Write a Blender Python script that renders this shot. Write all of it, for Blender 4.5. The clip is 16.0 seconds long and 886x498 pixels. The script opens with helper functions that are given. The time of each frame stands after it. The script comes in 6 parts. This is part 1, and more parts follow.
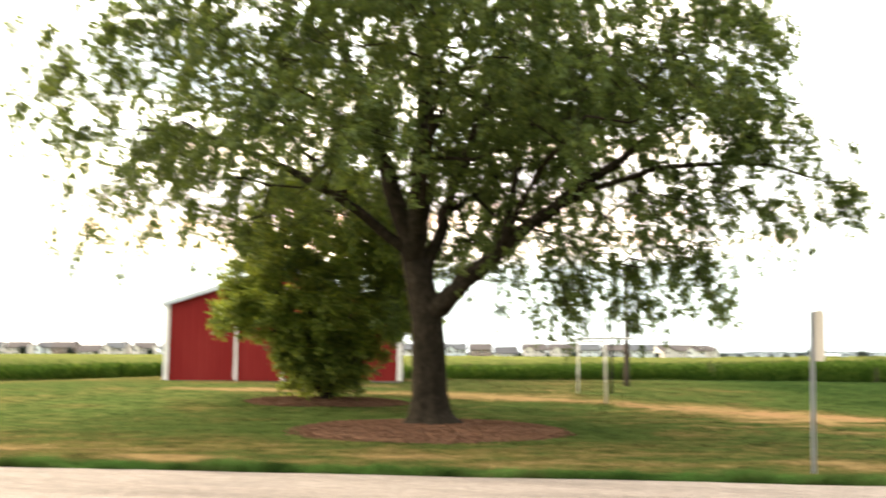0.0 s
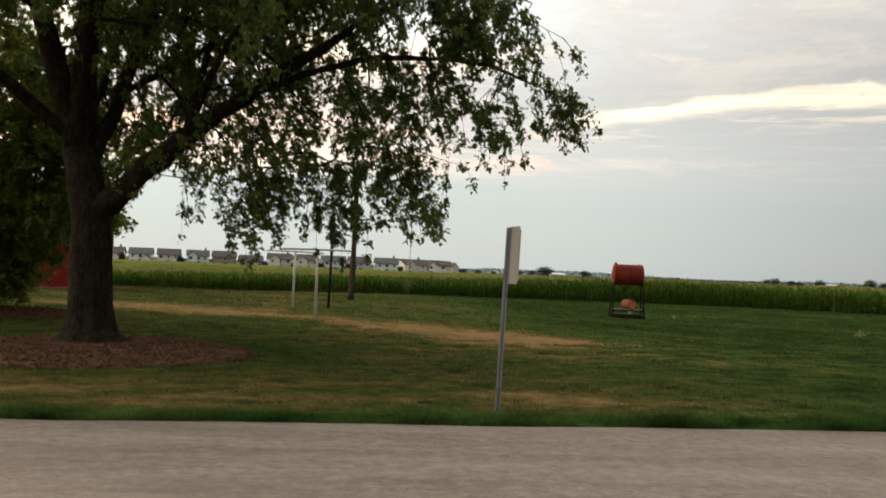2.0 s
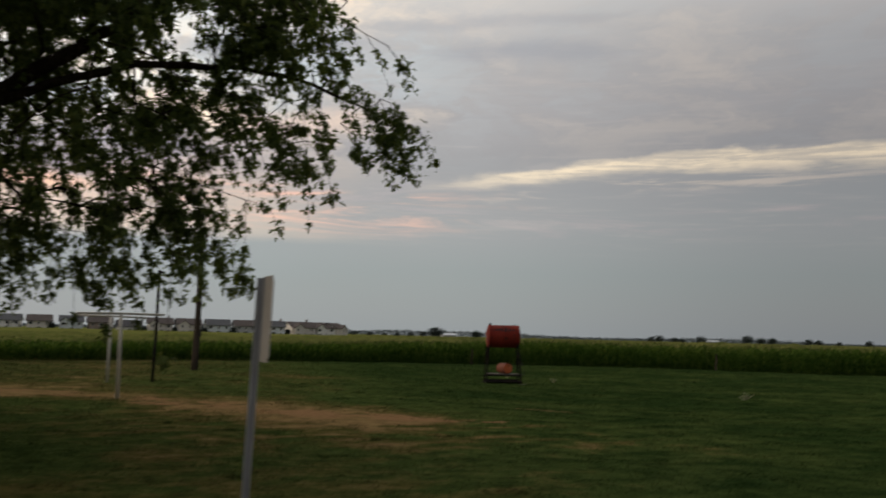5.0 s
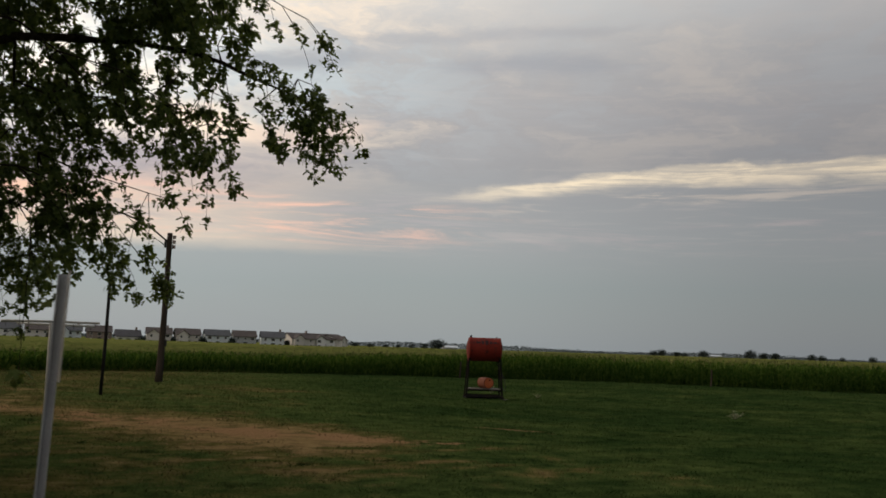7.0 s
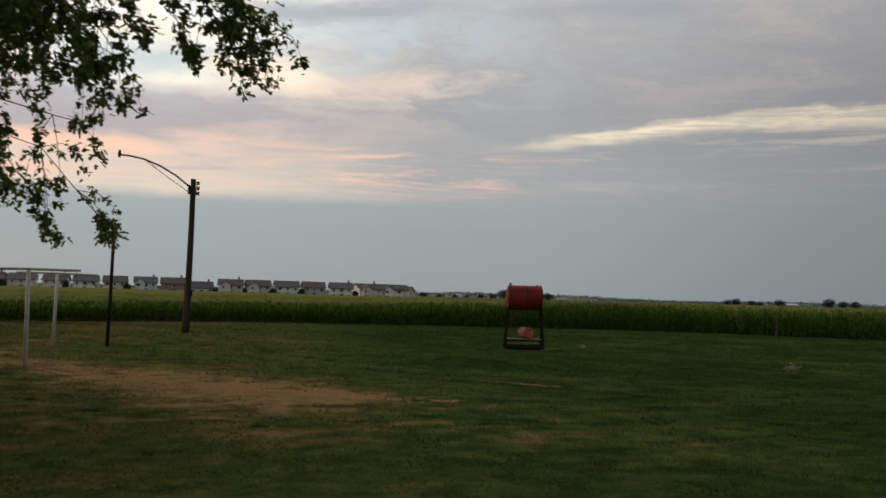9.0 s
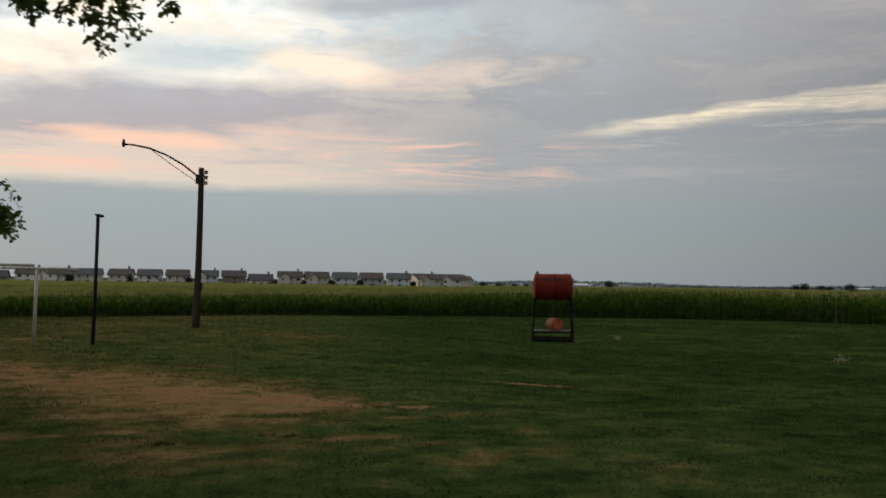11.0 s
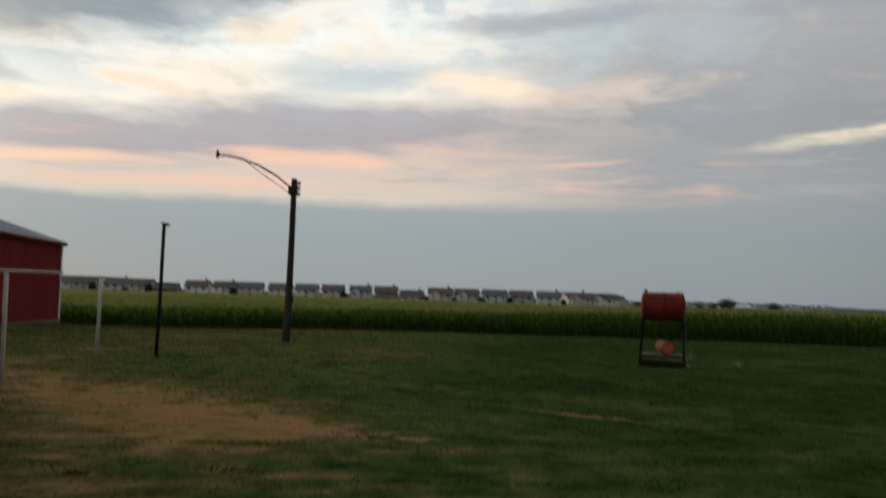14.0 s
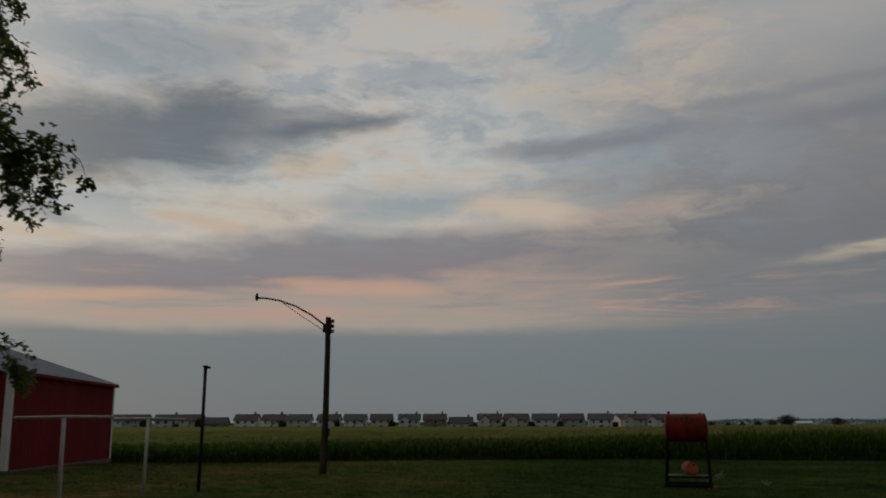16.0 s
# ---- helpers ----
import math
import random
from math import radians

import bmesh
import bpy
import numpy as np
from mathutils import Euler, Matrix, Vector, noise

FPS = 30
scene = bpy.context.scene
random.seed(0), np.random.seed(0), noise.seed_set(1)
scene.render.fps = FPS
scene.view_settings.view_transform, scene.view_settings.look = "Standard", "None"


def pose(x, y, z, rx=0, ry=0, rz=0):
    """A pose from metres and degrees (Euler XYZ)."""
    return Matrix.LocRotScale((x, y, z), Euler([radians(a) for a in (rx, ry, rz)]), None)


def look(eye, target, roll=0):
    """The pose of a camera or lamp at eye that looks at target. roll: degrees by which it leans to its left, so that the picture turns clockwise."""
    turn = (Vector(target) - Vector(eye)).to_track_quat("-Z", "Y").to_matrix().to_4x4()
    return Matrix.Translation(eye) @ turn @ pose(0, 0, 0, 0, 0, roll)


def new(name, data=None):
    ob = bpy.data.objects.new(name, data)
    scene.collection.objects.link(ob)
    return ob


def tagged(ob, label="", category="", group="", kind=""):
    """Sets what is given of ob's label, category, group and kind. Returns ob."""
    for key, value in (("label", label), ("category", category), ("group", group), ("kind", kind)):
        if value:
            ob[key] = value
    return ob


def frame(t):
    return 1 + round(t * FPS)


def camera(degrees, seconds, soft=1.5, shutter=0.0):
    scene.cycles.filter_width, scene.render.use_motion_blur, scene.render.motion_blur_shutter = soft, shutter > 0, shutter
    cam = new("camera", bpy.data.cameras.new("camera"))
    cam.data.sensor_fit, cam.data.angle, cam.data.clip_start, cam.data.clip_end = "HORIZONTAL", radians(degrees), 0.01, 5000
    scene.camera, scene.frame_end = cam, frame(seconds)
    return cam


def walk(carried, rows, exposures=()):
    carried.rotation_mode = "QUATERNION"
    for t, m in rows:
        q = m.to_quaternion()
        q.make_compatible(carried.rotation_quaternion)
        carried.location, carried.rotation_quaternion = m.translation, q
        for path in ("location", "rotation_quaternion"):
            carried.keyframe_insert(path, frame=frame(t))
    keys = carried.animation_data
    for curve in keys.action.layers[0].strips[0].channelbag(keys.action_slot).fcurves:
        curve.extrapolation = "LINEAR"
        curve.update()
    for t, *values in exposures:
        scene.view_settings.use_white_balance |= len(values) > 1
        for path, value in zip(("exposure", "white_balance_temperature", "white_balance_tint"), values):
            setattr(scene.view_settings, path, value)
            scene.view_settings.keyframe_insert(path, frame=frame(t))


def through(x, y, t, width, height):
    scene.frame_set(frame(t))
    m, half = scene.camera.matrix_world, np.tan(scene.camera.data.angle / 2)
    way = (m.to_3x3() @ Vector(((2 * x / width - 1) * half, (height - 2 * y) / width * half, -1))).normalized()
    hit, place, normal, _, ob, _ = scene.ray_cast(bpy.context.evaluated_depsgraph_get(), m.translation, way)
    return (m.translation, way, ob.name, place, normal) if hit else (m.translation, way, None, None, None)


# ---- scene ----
cam = camera(52.0, 16.0, 1.7, 0.65)
PATH = [
    (0, (-3.096, -7.574, 1.455), (-3.431, -5.616, 1.686), 0.3),
    (0.0333, (-3.090, -7.533, 1.455), (-3.410, -5.573, 1.683), 0.4),
    (0.1, (-3.077, -7.451, 1.455), (-3.369, -5.487, 1.678), 0.5),
    (0.2, (-3.058, -7.328, 1.456), (-3.307, -5.359, 1.671), 0.8),
    (0.5, (-3.000, -6.960, 1.457), (-3.121, -4.973, 1.648), 1.5),
    (1, (-2.709, -6.308, 1.477), (-2.660, -4.313, 1.605), 1.6),
    (1.5, (-2.410, -5.717, 1.500), (-2.244, -3.726, 1.600), 2.0),
    (2, (-2.186, -5.306, 1.510), (-1.977, -3.318, 1.558), 2.3),
    (2.5, (-2.008, -4.969, 1.526), (-1.811, -2.978, 1.529), 2.2),
    (3, (-1.846, -4.530, 1.537), (-1.661, -2.539, 1.524), 2.2),
    (3.5, (-1.584, -3.920, 1.556), (-1.363, -1.932, 1.550), 1.5),
    (4, (-1.226, -3.231, 1.574), (-0.938, -1.253, 1.643), 1.1),
    (4.5, (-0.911, -2.649, 1.598), (-0.548, -0.687, 1.741), 0.8),
    (5, (-0.583, -2.290, 1.622), (-0.146, -0.347, 1.812), 1.4),
    (5.2, (-0.453, -2.161, 1.631), (0.014, -0.226, 1.831), 1.5),
    (7.3, (0.833, -0.900, 1.660), (1.241, 1.046, 1.877), 2.1),
    (7.5, (0.997, -0.768, 1.659), (1.382, 1.184, 1.869), 2.1),
    (8, (1.402, -0.410, 1.646), (1.742, 1.553, 1.824), 2.1),
    (8.5, (1.771, -0.001, 1.633), (2.083, 1.971, 1.757), 1.9),
    (11, (3.686, 2.027, 1.699), (3.837, 4.020, 1.776), 0.8),
    (11.5, (4.063, 2.284, 1.671), (4.176, 4.280, 1.732), 0.7),
    (12, (4.448, 2.514, 1.647), (4.509, 4.513, 1.675), 0.9),
    (12.5, (4.737, 2.856, 1.634), (4.739, 4.856, 1.630), 1.3),
    (13, (4.963, 3.144, 1.632), (4.911, 5.143, 1.592), 1.3),
    (13.5, (5.211, 3.402, 1.649), (5.100, 5.399, 1.625), 1.4),
    (14, (5.563, 3.675, 1.689), (5.373, 5.663, 1.798), 1.8),
    (14.5, (5.905, 3.790, 1.744), (5.653, 5.752, 2.038), 2.0),
    (15, (6.123, 3.556, 1.770), (5.846, 5.492, 2.188), 2.1),
    (15.5, (6.265, 2.856, 1.773), (6.006, 4.796, 2.185), 0.7),
    (16, (6.440, 2.086, 1.772), (6.149, 4.028, 2.151), -0.1),
]
EXPOSURE = [
    (0.0, 3.0, 7250, 8), (0.5, 3.0, 6700, 3), (1.0, 2.3, 6800, 4), (1.5, 1.32, 7250, 7), (2.0, 1.12, 7230, 8), (2.5, 1.08, 7200, 8),
    (3.5, 1.25, 7080, 6), (4.3, 0.66, 6900, 10), (5.2, 0.1, 6850, 12), (8.0, 0.15, 6750, 11), (11.0, 0.13, 6550, 10), (12.4, 0.08, 6550, 9), (13.2, 0.4, 6500, 8),
    (14.5, -0.45, 6500, 10), (15.0, -0.98, 6450, 11), (15.5, -1.24, 6450, 12), (16.0, -0.98, 6450, 11),
]
walk(cam, [(t, look(eye, target, roll)) for t, eye, target, roll in PATH], EXPOSURE)

# ---- sky, sun ----
world = bpy.data.worlds.new("evening_sky")
scene.world = world
world.use_nodes = True


class Graph:
    """Short-hand for building a node tree."""

    def __init__(self, tree):
        self.tree = tree
        self.nodes, self.links = tree.nodes, tree.links

    def add(self, kind, **settings):
        node = self.nodes.new(kind)
        for key, value in settings.items():
            setattr(node, key, value)
        return node

    def put(self, value, socket):
        if isinstance(value, bpy.types.NodeSocket):
            self.links.new(value, socket)
        else:
            socket.default_value = value

    def math(self, op, a, b=0.0, c=0.0, clamp=False):
        node = self.add("ShaderNodeMath", operation=op, use_clamp=clamp)
        for value, socket in zip((a, b, c), node.inputs):
            self.put(value, socket)
        return node.outputs[0]

    def mix(self, f, a, b, blend="MIX"):
        node = self.add("ShaderNodeMix", data_type="RGBA", blend_type=blend)
        for value, socket in ((f, node.inputs[0]), (a, node.inputs[6]), (b, node.inputs[7])):
            self.put((*value, 1.0) if isinstance(value, tuple) and len(value) == 3 else value, socket)
        return node.outputs[2]

    def ramp(self, f, stops, smooth=False):
        node = self.add("ShaderNodeValToRGB")
        if smooth:
            node.color_ramp.interpolation = "EASE"
        els = node.color_ramp.elements
        while len(els) < len(stops):
            els.new(0.5)
        for e, (p, c) in zip(els, stops):
            e.position = p
            e.color = (*c, 1.0) if isinstance(c, tuple) else (c, c, c, 1.0)
        self.put(f, node.inputs[0])
        return node.outputs[0]

    def noise(self, vec, scale, detail=4.0, rough=0.55, warp=0.0):
        node = self.add("ShaderNodeTexNoise")
        if vec is not None:
            self.put(vec, node.inputs["Vector"])
        for key, value in (("Scale", scale), ("Detail", detail), ("Roughness", rough), ("Distortion", warp)):
            node.inputs[key].default_value = value
        return node.outputs["Fac"]

    def vec(self, x, y, z=0.0):
        node = self.add("ShaderNodeCombineXYZ")
        for value, socket in zip((x, y, z), node.inputs):
            self.put(value, socket)
        return node.outputs[0]

    def smooth(self, f, lo, hi):
        node = self.add("ShaderNodeMapRange", interpolation_type="SMOOTHSTEP")
        for value, socket in zip((f, lo, hi), node.inputs[:3]):
            self.put(value, socket)
        return node.outputs[0]


def build_sky():
    g = Graph(world.node_tree)
    g.nodes.clear()
    tc = g.add("ShaderNodeTexCoord")
    sep = g.add("ShaderNodeSeparateXYZ")
    g.put(tc.outputs["Generated"], sep.inputs[0])
    deg = 180 / math.pi
    az = g.math("MULTIPLY", g.math("ARCTAN2", sep.outputs[0], sep.outputs[1]), deg)
    el = g.math("MULTIPLY", g.math("ARCSINE", sep.outputs[2]), deg)

    def cloud(a, e, seed, detail=7.0, rough=0.58, warp=0.3):
        """Noise in azimuth and elevation: long and thin, as layers look at a low angle."""
        return g.noise(g.vec(g.math("MULTIPLY", az, a), g.math("MULTIPLY", el, e), seed), 1.0, detail, rough, warp)

    def centred(v, k):
        return g.math("MULTIPLY", g.math("SUBTRACT", v, 0.5), k)

    def swirl(a, e, seed, reach, detail=9.0, rough=0.62):
        """Noise whose place is itself pushed about by noise: torn, cottony edges."""
        push = centred(cloud(a * 0.8, e * 0.8, seed + 3.1, 5.0, 0.6, 0.0), reach)
        lift = centred(cloud(a * 0.8, e * 0.8, seed + 7.7, 5.0, 0.6, 0.0), reach * 0.4)
        return g.noise(g.vec(g.math("MULTIPLY", g.math("ADD", az, push), a), g.math("MULTIPLY", g.math("ADD", el, lift), e), seed), 1.0, detail, rough, 0.0)

    wide, fine = cloud(0.045, 0.16, 1.7), cloud(0.15, 0.46, 5.2, 9.0, 0.62, 0.25)
    puff, wisp = swirl(0.10, 0.26, 9.3, 16.0), cloud(0.07, 0.85, 14.1, 9.0, 0.64, 0.8)
    shift = g.math("ADD", centred(wide, 4.2), centred(fine, 1.8))
    # the layers slope: lower towards the left
    tilt = g.math("MAXIMUM", g.math("MINIMUM", g.math("MULTIPLY", g.math("ADD", az, 12.0), -0.09), 2.2), -1.4)
    bent = g.math("ADD", el, g.math("MULTIPLY", shift, g.smooth(el, 3.2, 8.5)))
    bent = g.math("ADD", bent, g.math("MULTIPLY", tilt, g.smooth(el, 6.0, 9.0)))
    u = g.math("DIVIDE", bent, 40.0)
    warm = g.ramp(u, [
        (0.0, (0.262, 0.306, 0.338)), (0.09, (0.27, 0.322, 0.355)), (0.134, (0.30, 0.342, 0.372)),
        (0.151, (0.64, 0.56, 0.48)), (0.215, (0.66, 0.53, 0.46)), (0.238, (0.40, 0.36, 0.385)),
        (0.282, (0.42, 0.395, 0.42)), (0.315, (0.95, 0.87, 0.75)), (0.40, (0.92, 0.93, 0.88)),
        (0.55, (0.86, 0.84, 0.80)), (1.0, (0.76, 0.74, 0.72)),
    ])
    grey = g.ramp(u, [
        (0.0, (0.246, 0.288, 0.314)), (0.10, (0.256, 0.301, 0.326)), (0.17, (0.302, 0.326, 0.350)),
        (0.25, (0.315, 0.32, 0.34)), (0.33, (0.365, 0.365, 0.38)), (0.42, (0.43, 0.435, 0.445)),
        (0.55, (0.63, 0.63, 0.62)), (1.0, (0.68, 0.68, 0.67)),
    ])
    sky = g.mix(g.smooth(g.math("ADD", az, g.math("MULTIPLY", shift, 3.0)), -9.0, 11.0), warm, grey)
    # pink streaks in the low warm layer
    low = g.math("MULTIPLY", g.smooth(el, 5.6, 7.0), g.smooth(el, 10.2, 8.4))
    pink = g.math("MULTIPLY", g.math("MULTIPLY", g.smooth(wisp, 0.46, 0.64), low), g.math("MULTIPLY", g.smooth(az, 21.0, 3.0), g.smooth(puff, 0.36, 0.54)))
    sky = g.mix(g.math("MULTIPLY", pink, 0.8), sky, (0.86, 0.53, 0.42))
    grey_wisp = g.math("MULTIPLY", g.math("MULTIPLY", g.smooth(wisp, 0.50, 0.34), low), 0.5)
    sky = g.mix(grey_wisp, sky, (0.42, 0.38, 0.40))
    # broken light and shade in the higher layer
    high = g.math("MULTIPLY", g.smooth(el, 9.0, 15.0), g.math("ADD", 0.22, g.math("MULTIPLY", g.smooth(az, 17.0, 4.0), 0.78)))
    sky = g.mix(g.math("MULTIPLY", g.math("MULTIPLY", g.smooth(puff, 0.47, 0.66), high), 0.70), sky, (0.95, 0.80, 0.63))
    sky = g.mix(g.math("MULTIPLY", g.math("MULTIPLY", g.smooth(fine, 0.50, 0.74), high), 0.42), sky, (0.36, 0.39, 0.44))
    # pale blue gaps high up, small torn grey scraps in front of them
    gap = g.math("MULTIPLY", g.math("MULTIPLY", g.smooth(puff, 0.50, 0.36), high), 0.62)
    sky = g.mix(gap, sky, (0.47, 0.565, 0.62))
    scraps = swirl(0.16, 0.50, 31.7, 10.0)
    def bank(a_mid, a_half, e_mid, slope, e_half, ragged, soft, sway=1.2):
        """A single cloud: how much of it lies in each direction."""
        line = g.math("ADD", g.math("ADD", e_mid, g.math("MULTIPLY", g.math("SUBTRACT", az, a_mid), slope)), g.math("ADD", centred(fine, ragged), centred(scraps, ragged * 0.7)))
        along = g.smooth(g.math("ABSOLUTE", g.math("ADD", g.math("SUBTRACT", az, a_mid), centred(wide, a_half * sway))), a_half, a_half * 0.35)
        off = g.math("ABSOLUTE", g.math("SUBTRACT", el, line))
        return g.math("MULTIPLY", g.smooth(off, g.math("MULTIPLY", along, e_half + soft), g.math("MULTIPLY", along, e_half - soft)), along)

    sky = g.mix(g.math("MULTIPLY", g.math("MULTIPLY", g.smooth(scraps, 0.54, 0.72), high), 0.36), sky, (0.33, 0.36, 0.41))
    # single clouds
    for a, half, e, slope, thick, ragged, soft, sway, share, colour in (
        (-3.0, 6.0, 13.3, -0.10, 0.75, 2.0, 0.6, 0.5, 0.85, (1.0, 0.82, 0.64)),
        (3.5, 7.0, 13.0, 0.10, 0.5, 2.2, 0.5, 0.8, 0.6, (0.78, 0.62, 0.52)),
        (-17.0, 4.0, 16.2, 0.12, 0.8, 1.6, 0.6, 0.4, 0.8, (0.95, 0.80, 0.62)),
        (-24.0, 4.5, 12.4, -0.10, 0.45, 1.6, 0.4, 0.4, 0.75, (0.95, 0.72, 0.54)),
        (-33.0, 4.0, 11.0, -0.05, 0.35, 1.2, 0.3, 0.4, 0.7, (0.90, 0.74, 0.55)),
        (-14.0, 8.0, 8.5, -0.03, 0.38, 1.0, 0.35, 0.3, 0.8, (0.93, 0.58, 0.42)),
        (-30.0, 8.0, 7.55, 0.07, 0.30, 0.8, 0.3, 0.2, 0.8, (0.93, 0.60, 0.42)),
        (1.0, 9.0, 17.3, 0.08, 0.6, 1.8, 0.5, 0.4, 0.7, (0.33, 0.345, 0.385)),
        (17.5, 9.0, 17.7, 0.02, 0.45, 1.2, 0.4, 0.4, 0.65, (0.33, 0.35, 0.39)),
        (15.0, 12.0, 19.4, 0.05, 0.35, 1.0, 0.3, 0.4, 0.45, (0.36, 0.375, 0.41)),
        (-26.0, 9.0, 22.6, 0.02, 1.6, 3.0, 1.4, 0.5, 0.6, (0.42, 0.50, 0.55)),
        (-11.5, 7.5, 13.9, 0.04, 0.9, 2.0, 0.8, 0.4, 0.6, (0.46, 0.545, 0.59)),
        (-33.0, 24.0, 16.5, 0.13, 2.5, 4.6, 1.7, 0.25, 0.86, (0.175, 0.225, 0.275)),
        (-15.5, 7.0, 18.5, 0.13, 0.55, 1.6, 0.5, 0.2, 0.8, (0.20, 0.24, 0.285)),
        (-34.0, 5.5, 12.5, -0.25, 0.5, 1.6, 0.4, 0.4, 0.6, (0.30, 0.335, 0.38)),
    ):
        sky = g.mix(g.math("MULTIPLY", bank(a, half, e, slope, thick, ragged, soft, sway), share), sky, colour)
    # the bright rift low on the right
    bow = g.math("SUBTRACT", g.math("ADD", 7.25, g.math("MULTIPLY", az, 0.236)), g.math("MULTIPLY", g.math("MULTIPLY", az, az), 0.00353))
    streak = cloud(0.16, 2.1, 23.4, 8.0, 0.62, 0.5)
    off = g.math("ADD", g.math("SUBTRACT", el, bow), g.math("ADD", centred(fine, 1.7), centred(streak, 0.7)))
    width = g.math("MULTIPLY", g.smooth(az, 9.0, 26.0), 0.26)
    over = g.smooth(g.math("SUBTRACT", off, width), 0.25, -0.25)
    under = g.smooth(g.math("ADD", off, width), -0.8, 0.3)
    rift = g.math("MULTIPLY", g.math("MULTIPLY", over, under), g.smooth(az, 9.0, 19.0))
    rift = g.math("MULTIPLY", rift, g.math("ADD", 0.45, g.math("MULTIPLY", g.smooth(streak, 0.36, 0.56), 0.55)))
    sky = g.mix(rift, sky, (0.93, 0.80, 0.60))
    # a faint second strand under it, and fine streaks all along the layer
    strand = g.smooth(g.math("ABSOLUTE", g.math("ADD", off, 1.25)), 0.55, 0.05)
    strand = g.math("MULTIPLY", g.math("MULTIPLY", strand, g.smooth(az, 12.0, 22.0)), g.smooth(streak, 0.44, 0.62))
    sky = g.mix(g.math("MULTIPLY", strand, 0.45), sky, (0.72, 0.62, 0.52))
    band = g.math("MULTIPLY", g.smooth(el, 4.5, 7.5), g.smooth(el, 22.0, 14.0))
    sky = g.mix(g.math("MULTIPLY", g.math("MULTIPLY", g.smooth(streak, 0.50, 0.72), band), 0.14), sky, (0.62, 0.56, 0.53))
    sky = g.mix(g.math("MULTIPLY", g.math("MULTIPLY", g.smooth(streak, 0.46, 0.28), band), 0.13), sky, (0.27, 0.285, 0.32))
    sky = g.mix(g.smooth(az, 10.0, 40.0), sky, g.mix(1.0, sky, (0.66, 0.66, 0.68), "MULTIPLY"))
    dusk = g.math("MAXIMUM", g.smooth(az, 38.0, 95.0), g.smooth(az, -95.0, -150.0))
    sky = g.mix(dusk, sky, g.mix(1.0, sky, (0.54, 0.55, 0.58), "MULTIPLY"))
    # the sun has gone down behind cloud on the left: the west glows
    west = g.math("MULTIPLY", g.smooth(g.math("ABSOLUTE", g.math("SUBTRACT", az, -62.0)), 36.0, 0.0), g.smooth(el, 60.0, 10.0))
    west = g.math("MULTIPLY", west, g.smooth(el, 3.0, 9.0))
    sky = g.mix(west, sky, (1.25, 1.05, 0.82), "MIX")
    blue = g.add("ShaderNodeTexSky", sky_type="NISHITA", sun_disc=False, sun_elevation=radians(4), sun_rotation=radians(-62))
    clear = g.mix(1.0, blue.outputs[0], (0.12, 0.12, 0.12), "MULTIPLY")
    sky = g.mix(0.10, sky, clear)
    back = g.add("ShaderNodeBackground")
    g.put(sky, back.inputs[0])
    back.inputs[1].default_value = 1.13
    out = g.add("ShaderNodeOutputWorld")
    g.put(back.outputs[0], out.inputs[0])


build_sky()
sun = new("sun", bpy.data.lights.new("sun", "SUN"))
sun.data.energy, sun.data.angle, sun.data.color = 0.55, radians(18), (1.0, 0.82, 0.62)
sun.matrix_world = look((0, 0, 30), (30 * math.sin(radians(62)), -30 * math.cos(radians(62)), 30 - 40 * math.tan(radians(14))))
tagged(sun, kind="structure")


# ---- materials ----
def material(name, rough=0.8, metal=0.0, spec=0.3):
    m = bpy.data.materials.new(name)
    m.use_nodes = True
    g = Graph(m.node_tree)
    g.nodes.clear()
    out = g.add("ShaderNodeOutputMaterial")
    b = g.add("ShaderNodeBsdfPrincipled")
    g.put(b.outputs[0], out.inputs[0])
    b.inputs["Roughness"].default_value = rough
    b.inputs["Metallic"].default_value = metal
    b.inputs["Specular IOR Level"].default_value = spec
    return m, g, b, out


def bump(g, b, height, strength, distance):
    node = g.add("ShaderNodeBump")
    node.inputs["Strength"].default_value = strength
    node.inputs["Distance"].default_value = distance
    g.put(height, node.inputs["Height"])
    g.put(node.outputs[0], b.inputs["Normal"])


def coords(g, which="Object", scale=(1, 1, 1)):
    tc = g.add("ShaderNodeTexCoord")
    mp = g.add("ShaderNodeMapping")
    mp.inputs["Scale"].default_value = scale
    g.put(tc.outputs[which], mp.inputs[0])
    return mp.outputs[0]


def plain(name, dark, light, rough=0.6, metal=0.0, scale=3.0, fine=40.0, relief=0.15, depth=0.004, stretch=(1, 1, 1), spec=0.3):
    """A surface that varies at two scales between two colours, with fine relief."""
    m, g, b, _ = material(name, rough, metal, spec)
    v = coords(g, "Object", stretch)
    n1, n2 = g.noise(v, scale, 5.0), g.noise(v, fine, 4.0)
    f = g.math("ADD", g.math("MULTIPLY", n1, 0.65), g.math("MULTIPLY", n2, 0.35))
    g.put(g.ramp(f, [(0.32, dark), (0.68, light)]), b.inputs["Base Color"])
    g.put(g.math("ADD", rough - 0.12, g.math("MULTIPLY", n2, 0.24), clamp=True), b.inputs["Roughness"])
    bump(g, b, f, relief, depth)
    return m


